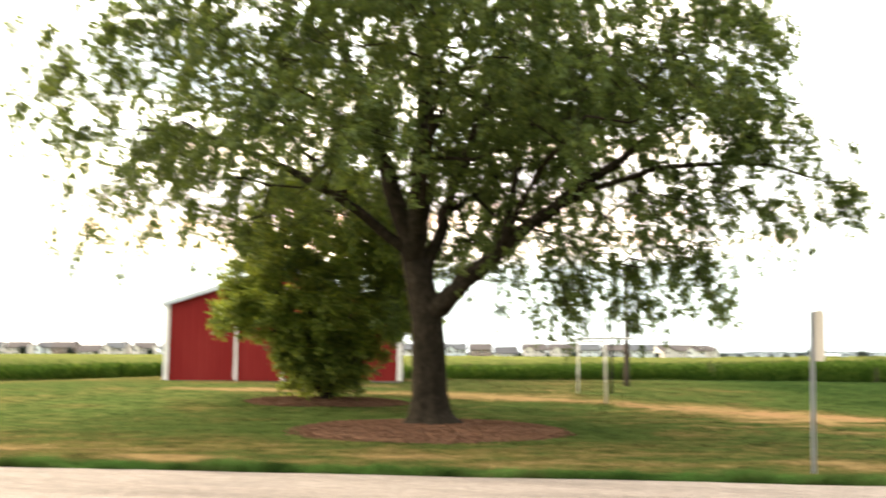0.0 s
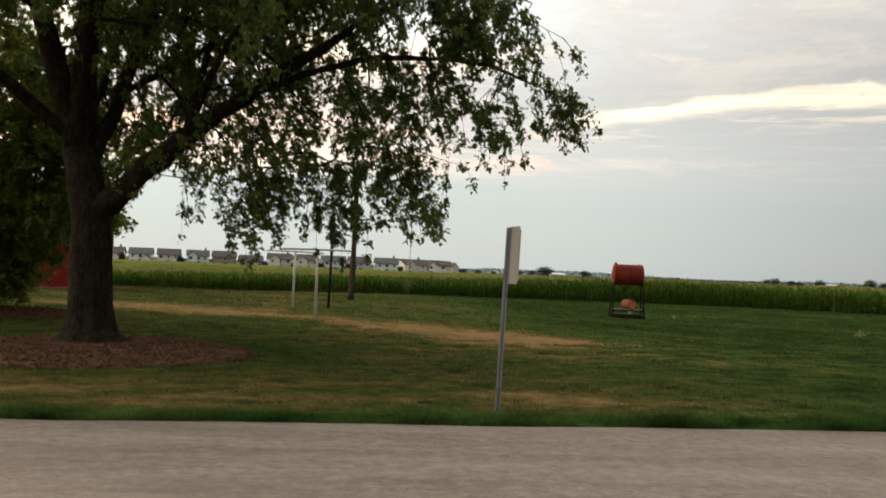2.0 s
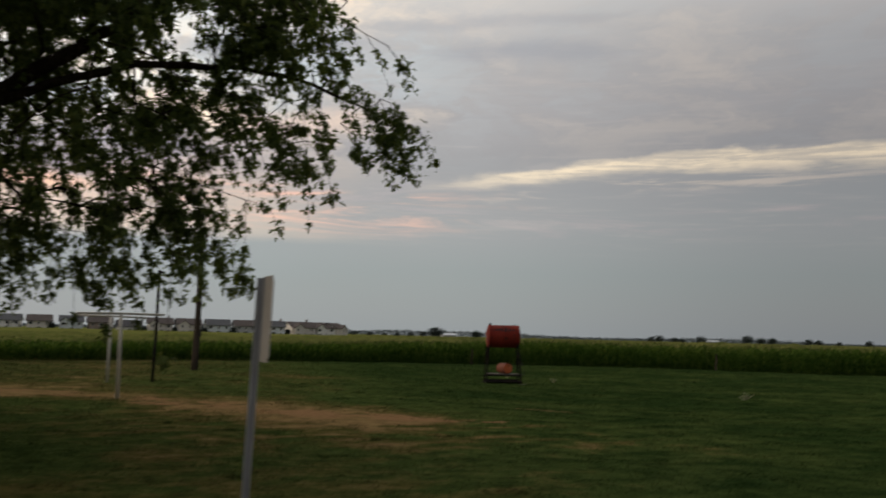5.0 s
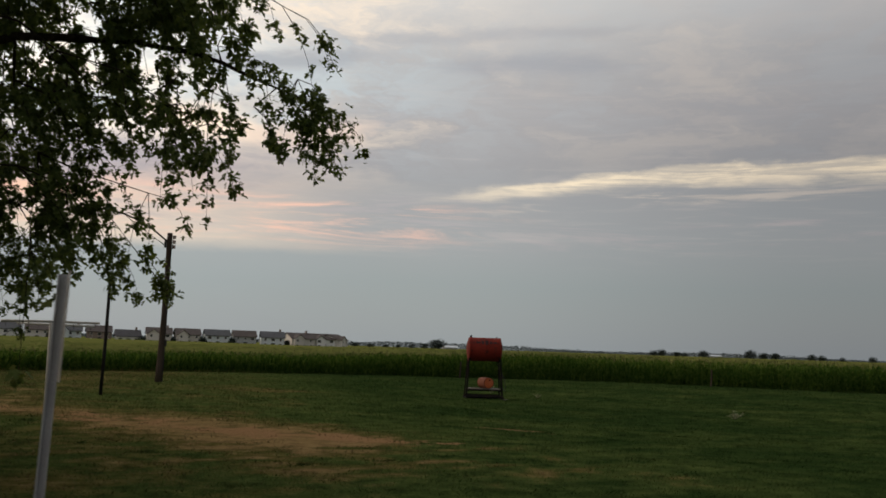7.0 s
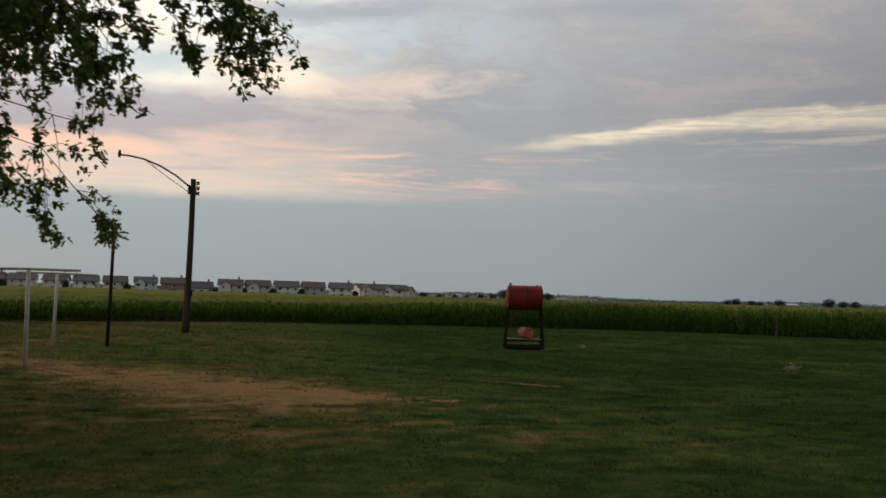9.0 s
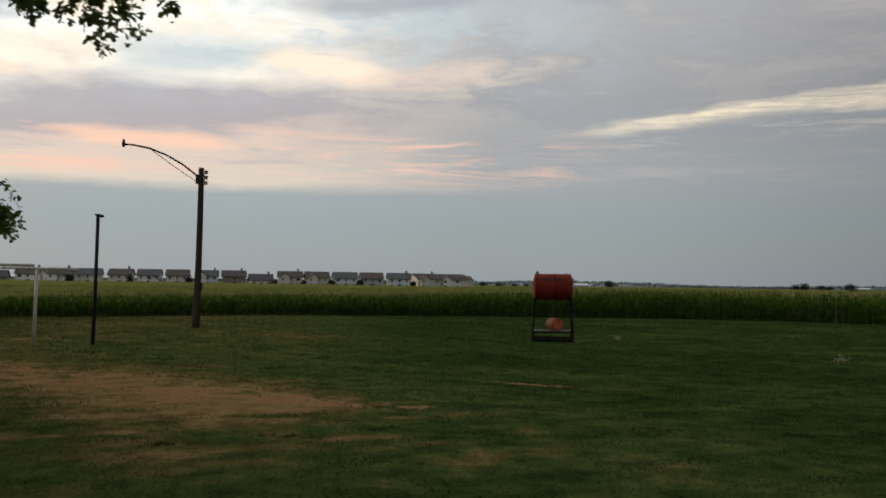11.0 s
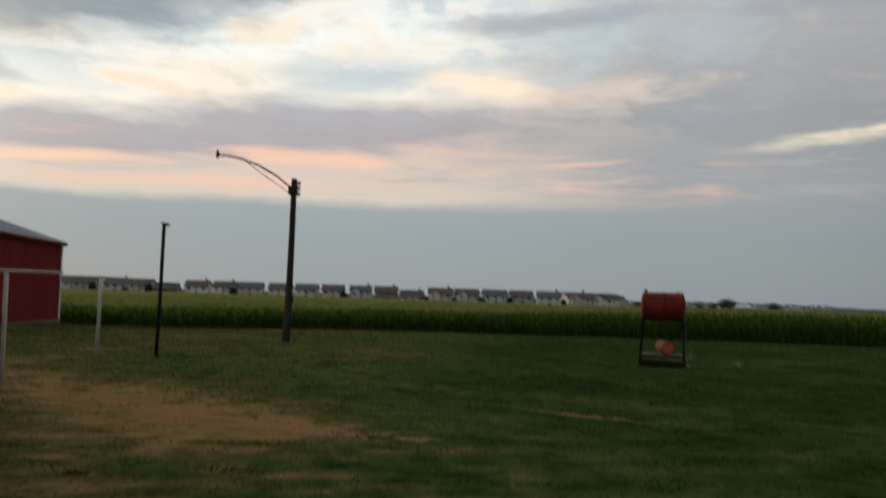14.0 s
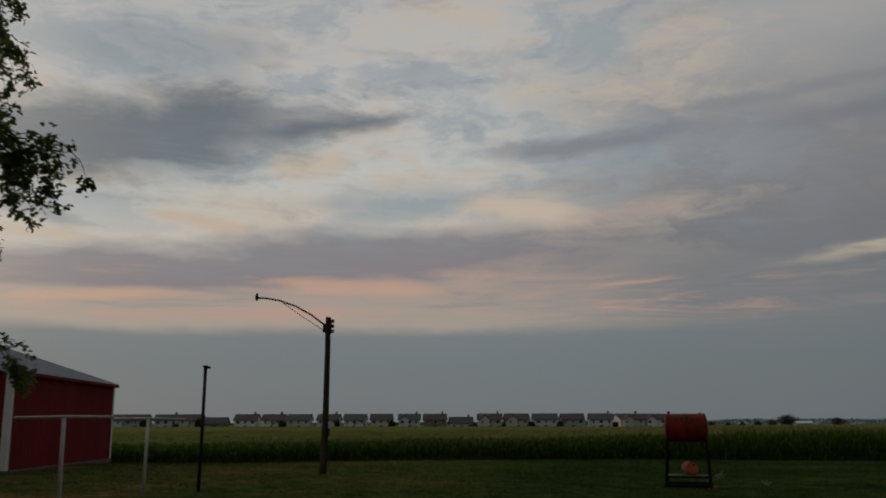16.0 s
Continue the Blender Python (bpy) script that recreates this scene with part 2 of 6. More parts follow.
def weathered(name, paint, worn, rust, amount=0.5, rough=0.5, metal=0.0, scale=2.0, stretch=(1, 1, 1), spec=0.3):
    """Paint that is faded in large areas and worn through in spots."""
    m, g, b, _ = material(name, rough, metal, spec)
    v = coords(g, "Object", stretch)
    big, spots, grain = g.noise(v, scale, 4.0), g.noise(v, scale * 5, 8.0, 0.7), g.noise(v, scale * 40, 3.0)
    c = g.mix(g.smooth(big, 0.35, 0.7), paint, worn)
    c = g.mix(g.smooth(spots, 0.72 - 0.22 * amount, 0.80 - 0.1 * amount), c, rust)
    c = g.mix(g.math("MULTIPLY", grain, 0.25), c, tuple(0.6 * k for k in paint))
    g.put(c, b.inputs["Base Color"])
    g.put(g.math("ADD", rough, g.math("MULTIPLY", spots, 0.3), clamp=True), b.inputs["Roughness"])
    bump(g, b, g.math("ADD", spots, g.math("MULTIPLY", grain, 0.3)), 0.2, 0.003)
    return m


def ground_material():
    m, g, b, _ = material("lawn_and_dry_turf", 0.95, 0.0, 0.0)
    v = coords(g)
    dry = g.add("ShaderNodeAttribute", attribute_name="dry").outputs["Fac"]
    bare = g.add("ShaderNodeAttribute", attribute_name="bare").outputs["Fac"]
    n1, n2, n3 = g.noise(v, 0.45, 6.0, 0.6), g.noise(v, 2.6, 6.0, 0.65), g.noise(v, 22.0, 5.0, 0.7)
    clump = g.math("ADD", g.math("MULTIPLY", n2, 0.6), g.math("MULTIPLY", n3, 0.4))
    green = g.ramp(clump, [(0.36, (0.019, 0.032, 0.010)), (0.52, (0.055, 0.079, 0.022)), (0.68, (0.104, 0.128, 0.041))])
    straw = g.ramp(clump, [(0.30, (0.085, 0.060, 0.025)), (0.55, (0.215, 0.148, 0.068)), (0.78, (0.31, 0.22, 0.11))])
    # below zero, dry darkens the green: deep green turf and painted shade
    green = g.mix(1.0, green, g.ramp(g.math("ADD", dry, 0.6), [(0.0, (0.42, 0.55, 0.54)), (0.58, (1.0, 1.0, 1.0))]), "MULTIPLY")
    f = g.math("ADD", dry, g.math("ADD", g.math("MULTIPLY", g.math("SUBTRACT", n2, 0.5), 1.1), g.math("MULTIPLY", g.math("SUBTRACT", n1, 0.5), 0.7)))
    olive = g.ramp(clump, [(0.34, (0.040, 0.040, 0.012)), (0.52, (0.098, 0.088, 0.029)), (0.70, (0.155, 0.140, 0.052))])
    c = g.mix(g.smooth(f, 0.02, 0.55), green, olive)
    c = g.mix(g.smooth(f, 0.42, 1.1), c, straw)
    soil = g.ramp(n3, [(0.3, (0.160, 0.094, 0.047)), (0.7, (0.30, 0.180, 0.094))])
    torn = g.math("ADD", g.math("MULTIPLY", g.math("SUBTRACT", n2, 0.5), 1.6), g.math("MULTIPLY", g.math("SUBTRACT", g.noise(coords(g, "Object", (0.7, 1.5, 1)), 5.0, 6.0, 0.7), 0.5), 1.4))
    c = g.mix(g.smooth(g.math("ADD", bare, torn), 0.38, 0.62), c, soil)
    g.put(c, b.inputs["Base Color"])
    bump(g, b, clump, 0.8, 0.06)
    return m


def blade_material(name, tips, dry_tips):
    m, g, b, out = material(name, 0.85, 0.0, 0.0)
    dry = g.add("ShaderNodeAttribute", attribute_name="dry").outputs["Fac"]
    geo = g.add("ShaderNodeNewGeometry")
    r = geo.outputs["Random Per Island"]
    green = g.ramp(r, [(0.0, tuple(0.75 * k for k in tips)), (0.5, tips), (1.0, tuple(1.2 * k for k in tips))])
    # negative dry darkens the blades as well, painted tree shade included
    green = g.mix(1.0, green, g.ramp(g.math("ADD", dry, 0.6), [(0.0, (0.42, 0.55, 0.54)), (0.58, (1.0, 1.0, 1.0))]), "MULTIPLY")
    flecks = g.noise(coords(g, "Object", (0.8, 1.3, 1)), 2.6, 6.0, 0.68)
    straw = g.ramp(r, [(0.0, tuple(0.62 * k for k in dry_tips)), (1.0, dry_tips)])
    dry = g.math("ADD", dry, g.math("MULTIPLY", g.math("SUBTRACT", flecks, 0.48), 1.5))
    f = g.math("ADD", dry, g.math("MULTIPLY", g.math("SUBTRACT", r, 0.5), 0.6))
    c = g.mix(g.smooth(f, 0.05, 0.55), green, tuple(0.5 * (a + 0.55 * b) for a, b in zip(tips, dry_tips)))
    c = g.mix(g.smooth(f, 0.42, 1.0), c, straw)
    broad = g.noise(coords(g, "Object", (1, 1.4, 1)), 1.5, 6.0, 0.68)
    c = g.mix(1.0, c, g.ramp(broad, [(0.36, 0.34), (0.5, 0.96), (0.64, 1.5)]), "MULTIPLY")
    g.put(c, b.inputs["Base Color"])
    thin = g.add("ShaderNodeBsdfTranslucent")
    g.put(c, thin.inputs[0])
    mix = g.add("ShaderNodeMixShader")
    mix.inputs[0].default_value = 0.3
    g.put(b.outputs[0], mix.inputs[1])
    g.put(thin.outputs[0], mix.inputs[2])
    g.put(mix.outputs[0], out.inputs[0])
    return m


def leaf_material(name, stops, through=0.35, rough=0.55, spec=0.15):
    """Leaves: each one its own shade; light passes through."""
    m, g, b, out = material(name, rough, 0.0, spec)
    geo = g.add("ShaderNodeNewGeometry")
    patch = g.noise(coords(g), 0.5, 3.0)
    r = g.math("ADD", g.math("MULTIPLY", geo.outputs["Random Per Island"], 0.65), g.math("MULTIPLY", patch, 0.4), clamp=True)
    c = g.ramp(r, stops)
    g.put(c, b.inputs["Base Color"])
    thin = g.add("ShaderNodeBsdfTranslucent")
    g.put(g.mix(1.0, c, (1.25, 1.15, 0.6), "MULTIPLY"), thin.inputs[0])
    mix = g.add("ShaderNodeMixShader")
    mix.inputs[0].default_value = through
    g.put(b.outputs[0], mix.inputs[1])
    g.put(thin.outputs[0], mix.inputs[2])
    g.put(mix.outputs[0], out.inputs[0])
    return m


def road_material():
    m, g, b, _ = material("worn_chip_seal", 0.95, 0.0, 0.04)
    v = coords(g)
    long = coords(g, "Object", (0.16, 1.1, 1.0))
    n1, n2, n3 = g.noise(long, 1.0, 6.0, 0.6), g.noise(v, 9.0, 5.0), g.noise(v, 160.0, 3.0, 0.7)
    n4 = g.noise(coords(g, "Object", (0.8, 1.2, 1.0)), 55.0, 4.0, 0.75)
    f = g.math("ADD", g.math("ADD", g.math("MULTIPLY", n1, 0.26), g.math("MULTIPLY", n4, 0.26)), g.math("ADD", g.math("MULTIPLY", n2, 0.18), g.math("MULTIPLY", n3, 0.30)))
    c = g.ramp(f, [(0.39, (0.110, 0.094, 0.082)), (0.50, (0.268, 0.228, 0.200)), (0.60, (0.41, 0.355, 0.315))])
    web = g.noise(coords(g, "Object", (0.35, 1.9, 1.0)), 1.5, 11.0, 0.74, 0.8)
    line = g.math("MULTIPLY", g.smooth(g.math("ABSOLUTE", g.math("SUBTRACT", web, 0.5)), 0.010, 0.002), g.smooth(n2, 0.42, 0.58))
    c = g.mix(g.math("MULTIPLY", line, 0.45), c, (0.07, 0.06, 0.055))
    patch = g.smooth(g.noise(coords(g, "Object", (0.35, 0.9, 1.0)), 0.9, 3.0), 0.56, 0.70)
    c = g.mix(g.math("MULTIPLY", patch, 0.28), c, (0.10, 0.09, 0.085))
    g.put(c, b.inputs["Base Color"])
    bump(g, b, g.math("ADD", g.math("MULTIPLY", n3, 0.5), n4), 0.8, 0.010)
    return m


def bark_material():
    m, g, b, _ = material("furrowed_grey_bark", 0.95, 0.0, 0.04)
    v = coords(g, "Object", (1, 1, 0.38))
    n1, n2 = g.noise(v, 17.0, 6.0, 0.65, 0.6), g.noise(coords(g), 2.0, 4.0)
    f = g.math("ADD", g.math("MULTIPLY", n1, 0.7), g.math("MULTIPLY", n2, 0.3))
    g.put(g.ramp(f, [(0.35, (0.012, 0.010, 0.007)), (0.52, (0.032, 0.026, 0.019)), (0.70, (0.072, 0.058, 0.043))]), b.inputs["Base Color"])
    bump(g, b, n1, 1.0, 0.035)
    return m


MAT = {}
MAT["ground"] = ground_material()
MAT["blade"] = blade_material("lawn_blades", (0.067, 0.101, 0.029), (0.205, 0.143, 0.067))
MAT["verge"] = blade_material("verge_blades", (0.062, 0.125, 0.030), (0.26, 0.20, 0.10))
MAT["tuft"] = blade_material("tuft_blades", (0.054, 0.088, 0.026), (0.100, 0.095, 0.036))
MAT["road"] = road_material()
MAT["mulch"] = plain("red_brown_wood_mulch", (0.090, 0.050, 0.033), (0.205, 0.115, 0.075), 0.95, 0, 6.0, 55.0, 0.8, 0.02, spec=0.0)
MAT["bark"] = bark_material()
MAT["maple"] = leaf_material("maple_leaves", [(0.0, (0.042, 0.062, 0.023)), (0.45, (0.075, 0.114, 0.039)), (0.8, (0.124, 0.166, 0.056)), (1.0, (0.185, 0.185, 0.070))], 0.5)
MAT["shrub"] = leaf_material("shrub_leaves", [(0.0, (0.070, 0.110, 0.028)), (0.4, (0.138, 0.190, 0.048)), (0.8, (0.22, 0.265, 0.068)), (1.0, (0.29, 0.30, 0.085))], 0.5)
MAT["corn"] = leaf_material("corn_leaves", [(0.0, (0.016, 0.040, 0.009)), (0.55, (0.048, 0.098, 0.018)), (1.0, (0.145, 0.205, 0.048))], 0.30, 0.8, 0.0)
MAT["tassel"] = plain("corn_tassels", (0.075, 0.085, 0.026), (0.16, 0.150, 0.050), 0.9, 0, 3.0, 60.0)
MAT["red"] = weathered("barn_red_steel", (0.185, 0.016, 0.015), (0.22, 0.024, 0.022), (0.16, 0.025, 0.02), 0.15, 0.6, 0.0, 0.6, (1, 1, 0.3), spec=0.08)
MAT["white"] = plain("white_trim_paint", (0.62, 0.61, 0.58), (0.78, 0.77, 0.74), 0.5, 0, 1.5, 30.0, 0.08, 0.002)
MAT["roof_steel"] = plain("galvanised_roof_sheet", (0.44, 0.48, 0.52), (0.58, 0.62, 0.66), 0.42, 0.35, 0.8, 24.0, 0.06, 0.002)
MAT["concrete"] = plain("bare_concrete", (0.10, 0.085, 0.072), (0.18, 0.158, 0.135), 0.9, 0, 2.0, 40.0, 0.4, 0.006)
MAT["post_white"] = weathered("chalky_white_pipe_paint", (0.64, 0.62, 0.57), (0.52, 0.50, 0.45), (0.20, 0.13, 0.08), 0.5, 0.6, 0.0, 4.0)
MAT["post_black"] = weathered("black_steel_pipe", (0.020, 0.019, 0.018), (0.035, 0.032, 0.03), (0.045, 0.026, 0.016), 0.4, 0.7, 0.0, 5.0, spec=0.08)
MAT["pole"] = plain("weathered_pole_wood", (0.036, 0.028, 0.023), (0.095, 0.074, 0.060), 0.95, 0, 3.0, 30.0, 0.7, 0.012, (1, 1, 0.1), 0.03)
MAT["iron"] = weathered("dark_rusty_angle_iron", (0.012, 0.011, 0.011), (0.024, 0.019, 0.016), (0.040, 0.019, 0.012), 0.4, 0.9, 0.0, 4.0, spec=0.03)
MAT["tank"] = weathered("faded_red_tank_paint", (0.20, 0.022, 0.012), (0.155, 0.015, 0.010), (0.040, 0.018, 0.014), 1.1, 0.6, 0.0, 1.6, (1, 1, 1), spec=0.15)
MAT["drum"] = weathered("orange_drum_paint", (0.48, 0.11, 0.035), (0.55, 0.16, 0.06), (0.20, 0.06, 0.03), 0.5, 0.5, 0.0, 3.0)
MAT["smudge"] = plain("dark_red_smudge", (0.018, 0.007, 0.006), (0.036, 0.010, 0.009), 0.7, 0, 5.0, 40.0)
# the drum's side lies in shade: that shade is put into this colour
MAT["drum_side"] = weathered("shaded_drum_paint", (0.16, 0.045, 0.022), (0.20, 0.06, 0.03), (0.08, 0.03, 0.02), 0.6, 0.6, 0.0, 3.0)
MAT["galv"] = plain("galvanised_channel", (0.27, 0.28, 0.29), (0.40, 0.41, 0.42), 0.5, 0.6, 3.0, 50.0, 0.1, 0.002)
MAT["sign_back"] = plain("bare_sign_back", (0.33, 0.315, 0.285), (0.40, 0.38, 0.345), 0.55, 0.1, 2.0, 30.0, 0.05, 0.001)
MAT["dark"] = plain("dark_fitting", (0.016, 0.016, 0.017), (0.034, 0.034, 0.035), 0.5, 0.2, 6.0, 60.0)
MAT["porcelain"] = plain("brown_glazed_porcelain", (0.06, 0.028, 0.018), (0.09, 0.045, 0.028), 0.2, 0, 5.0, 50.0)
MAT["glass"] = plain("dark_window_glass", (0.020, 0.024, 0.030), (0.045, 0.050, 0.058), 0.12, 0, 2.0, 20.0, 0.02, 0.001, spec=0.6)
MAT["plank"] = plain("grey_plank", (0.09, 0.078, 0.065), (0.18, 0.16, 0.135), 0.9, 0, 3.0, 40.0, 0.5, 0.006, (0.2, 1, 1))
MAT["weed"] = leaf_material("pale_weed", [(0.0, (0.14, 0.16, 0.10)), (1.0, (0.36, 0.37, 0.26))], 0.3)
# distance haze is mixed into this pale bluish foliage colour
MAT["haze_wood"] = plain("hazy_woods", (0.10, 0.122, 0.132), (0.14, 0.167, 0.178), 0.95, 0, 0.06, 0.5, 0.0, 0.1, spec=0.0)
MAT["far_wood"] = plain("far_tree_foliage", (0.030, 0.040, 0.036), (0.055, 0.070, 0.064), 0.95, 0, 0.06, 0.5, 0.0, 0.1, spec=0.0)


def canopy_material():
    m, g, b, _ = material("corn_field_top", 0.95, 0.0, 0.0)
    v = coords(g)
    rows = coords(g, "Object", (0.05, 0.5, 1.0))
    n1, n2, n3 = g.noise(rows, 1.0, 5.0), g.noise(v, 1.6, 6.0, 0.7), g.noise(v, 0.02, 3.0)
    f = g.math("ADD", g.math("MULTIPLY", n1, 0.35), g.math("ADD", g.math("MULTIPLY", n2, 0.45), g.math("MULTIPLY", n3, 0.2)))
    g.put(g.ramp(f, [(0.34, (0.060, 0.090, 0.022)), (0.5, (0.135, 0.146, 0.042)), (0.68, (0.22, 0.212, 0.072))]), b.inputs["Base Color"])
    bump(g, b, n2, 0.9, 0.3)
    return m


MAT["canopy"] = canopy_material()


# ---- mesh helpers ----
def mesh_of(name, verts, faces, mat, smooth=False):
    """A mesh from arrays: verts (n, 3), faces (m, k)."""
    verts, faces = np.asarray(verts, np.float32), np.asarray(faces, np.int32)
    me = bpy.data.meshes.new(name)
    me.vertices.add(len(verts))
    me.vertices.foreach_set("co", verts.ravel())
    k = faces.shape[1]
    me.loops.add(faces.size)
    me.loops.foreach_set("vertex_index", faces.ravel())
    me.polygons.add(len(faces))
    me.polygons.foreach_set("loop_start", np.arange(len(faces), dtype=np.int32) * k)
    me.polygons.foreach_set("loop_total", np.full(len(faces), k, np.int32))
    me.polygons.foreach_set("use_smooth", np.full(len(faces), smooth))
    me.materials.append(mat)
    me.update(calc_edges=True)
    me.validate()
    return me


def attribute(me, name, values):
    a = me.attributes.new(name, "FLOAT", "POINT")
    a.data.foreach_set("value", np.asarray(values, np.float32))


def part(name, bm, mat, parent, label="", smooth=False, place=None):
    """Links a bmesh as one mesh object under a thing or under a part."""
    me = bpy.data.meshes.new(name)
    bmesh.ops.recalc_face_normals(bm, faces=bm.faces)
    bm.to_mesh(me)
    bm.free()
    me.materials.append(mat)
    if smooth:
        me.polygons.foreach_set("use_smooth", np.full(len(me.polygons), True))
    ob = new(name, me)
    ob.parent = parent
    if place is not None:
        ob.matrix_basis = place
    return tagged(ob, label)


def thing(name, m, label, category, group="", kind=""):
    ob = new(name)
    ob.matrix_world = m
    return tagged(ob, label, category, group, kind)


def box(bm, x0, y0, z0, x1, y1, z1, bevel=0.0, m=None):
    made = bmesh.ops.create_cube(bm, size=1.0)
    vs = made["verts"]
    bmesh.ops.scale(bm, vec=(x1 - x0, y1 - y0, z1 - z0), verts=vs)
    bmesh.ops.translate(bm, vec=((x0 + x1) / 2, (y0 + y1) / 2, (z0 + z1) / 2), verts=vs)
    if bevel:
        edges = list({e for v in vs for e in v.link_edges})
        vs = [v for v in bmesh.ops.bevel(bm, geom=edges, offset=bevel, segments=1, affect="EDGES")["verts"]] + [v for v in vs if v.is_valid]
    if m is not None:
        bmesh.ops.transform(bm, matrix=m, verts=[v for v in set(vs) if v.is_valid])
    return bm


def one_box(*args, **kw):
    return box(bmesh.new(), *args, **kw)


def tube(bm, points, radii, sides=8, caps=True):
    """A round tube along points with a radius at each."""
    pts = [Vector(p) for p in points]
    rings = []
    for i, p in enumerate(pts):
        d = (pts[min(i + 1, len(pts) - 1)] - pts[max(i - 1, 0)]).normalized()
        a = d.cross(Vector((0, 1, 0.02)) if abs(d.z) > 0.9 else Vector((0, 0, 1))).normalized()
        b = d.cross(a)
        rings.append([bm.verts.new(p + radii[i] * (math.cos(2 * math.pi * k / sides) * a + math.sin(2 * math.pi * k / sides) * b)) for k in range(sides)])
    for r, s in zip(rings, rings[1:]):
        for k in range(sides):
            bm.faces.new((r[k], r[(k + 1) % sides], s[(k + 1) % sides], s[k]))
    if caps:
        bm.faces.new(rings[0][::-1])
        bm.faces.new(rings[-1])
    return bm


# ---- ground ----
def ease(t):
    t = np.clip(t, 0, 1)
    return t * t * (3 - 2 * t)


def terrain(x, y):
    """Height of the ground: flat along the road, a low rise towards the barn, level again at the field."""
    x, y = np.asarray(x, float), np.asarray(y, float)
    rise = ease((y - 8) / 14) * (1 - ease((y - 33) / 10))
    side = 0.14 - 0.32 * np.tanh(x / 16)
    side = np.where(x < -20, side * (1 - ease((-20 - x) / 14)), side)
    side = side - 0.15 * ease((x - 3) / 7)
    far = ease((y - 33) / 10) * (0.02 - 0.17 * ease((x + 2) / 16))
    lumps = 0.012 * np.sin(x * 1.7 + 0.6 * y) * np.sin(y * 1.3 - 0.4 * x) * ease((y - 4.6) / 3)
    return rise * side + far + lumps


def z_at(x, y):
    return float(terrain(x, y))


def patch_noise(x, y, s, seed):
    out = np.zeros_like(x)
    rng = np.random.default_rng(seed)
    for k in range(7):
        a, f, p = rng.uniform(0, 6.28), s * rng.uniform(0.5, 2.2), rng.uniform(0, 6.28, 2)
        out += np.sin(f * (x * np.cos(a) + y * np.sin(a)) + p[0]) * np.cos(f * 0.8 * (y * np.cos(a) - x * np.sin(a)) + p[1])
    return out / 3.5


def near_line(x, y, line):
    """Distance to a polyline, and how far along it."""
    best = np.full(x.shape, 1e9)
    for (ax, ay), (bx, by) in zip(line, line[1:]):
        t = np.clip(((x - ax) * (bx - ax) + (y - ay) * (by - ay)) / ((bx - ax) ** 2 + (by - ay) ** 2), 0, 1)
        best = np.minimum(best, np.hypot(x - ax - t * (bx - ax), y - ay - t * (by - ay)))
    return best


TRACK = [(-16, 20.0), (-9, 19.8), (-4.5, 18.8), (-1.5, 17.2), (0.6, 15.6), (2.0, 14.9)]
ROAD_EDGE = 3.62


def road_edge(x):
    return ROAD_EDGE + 0.048 * np.clip(x, -14, 14)


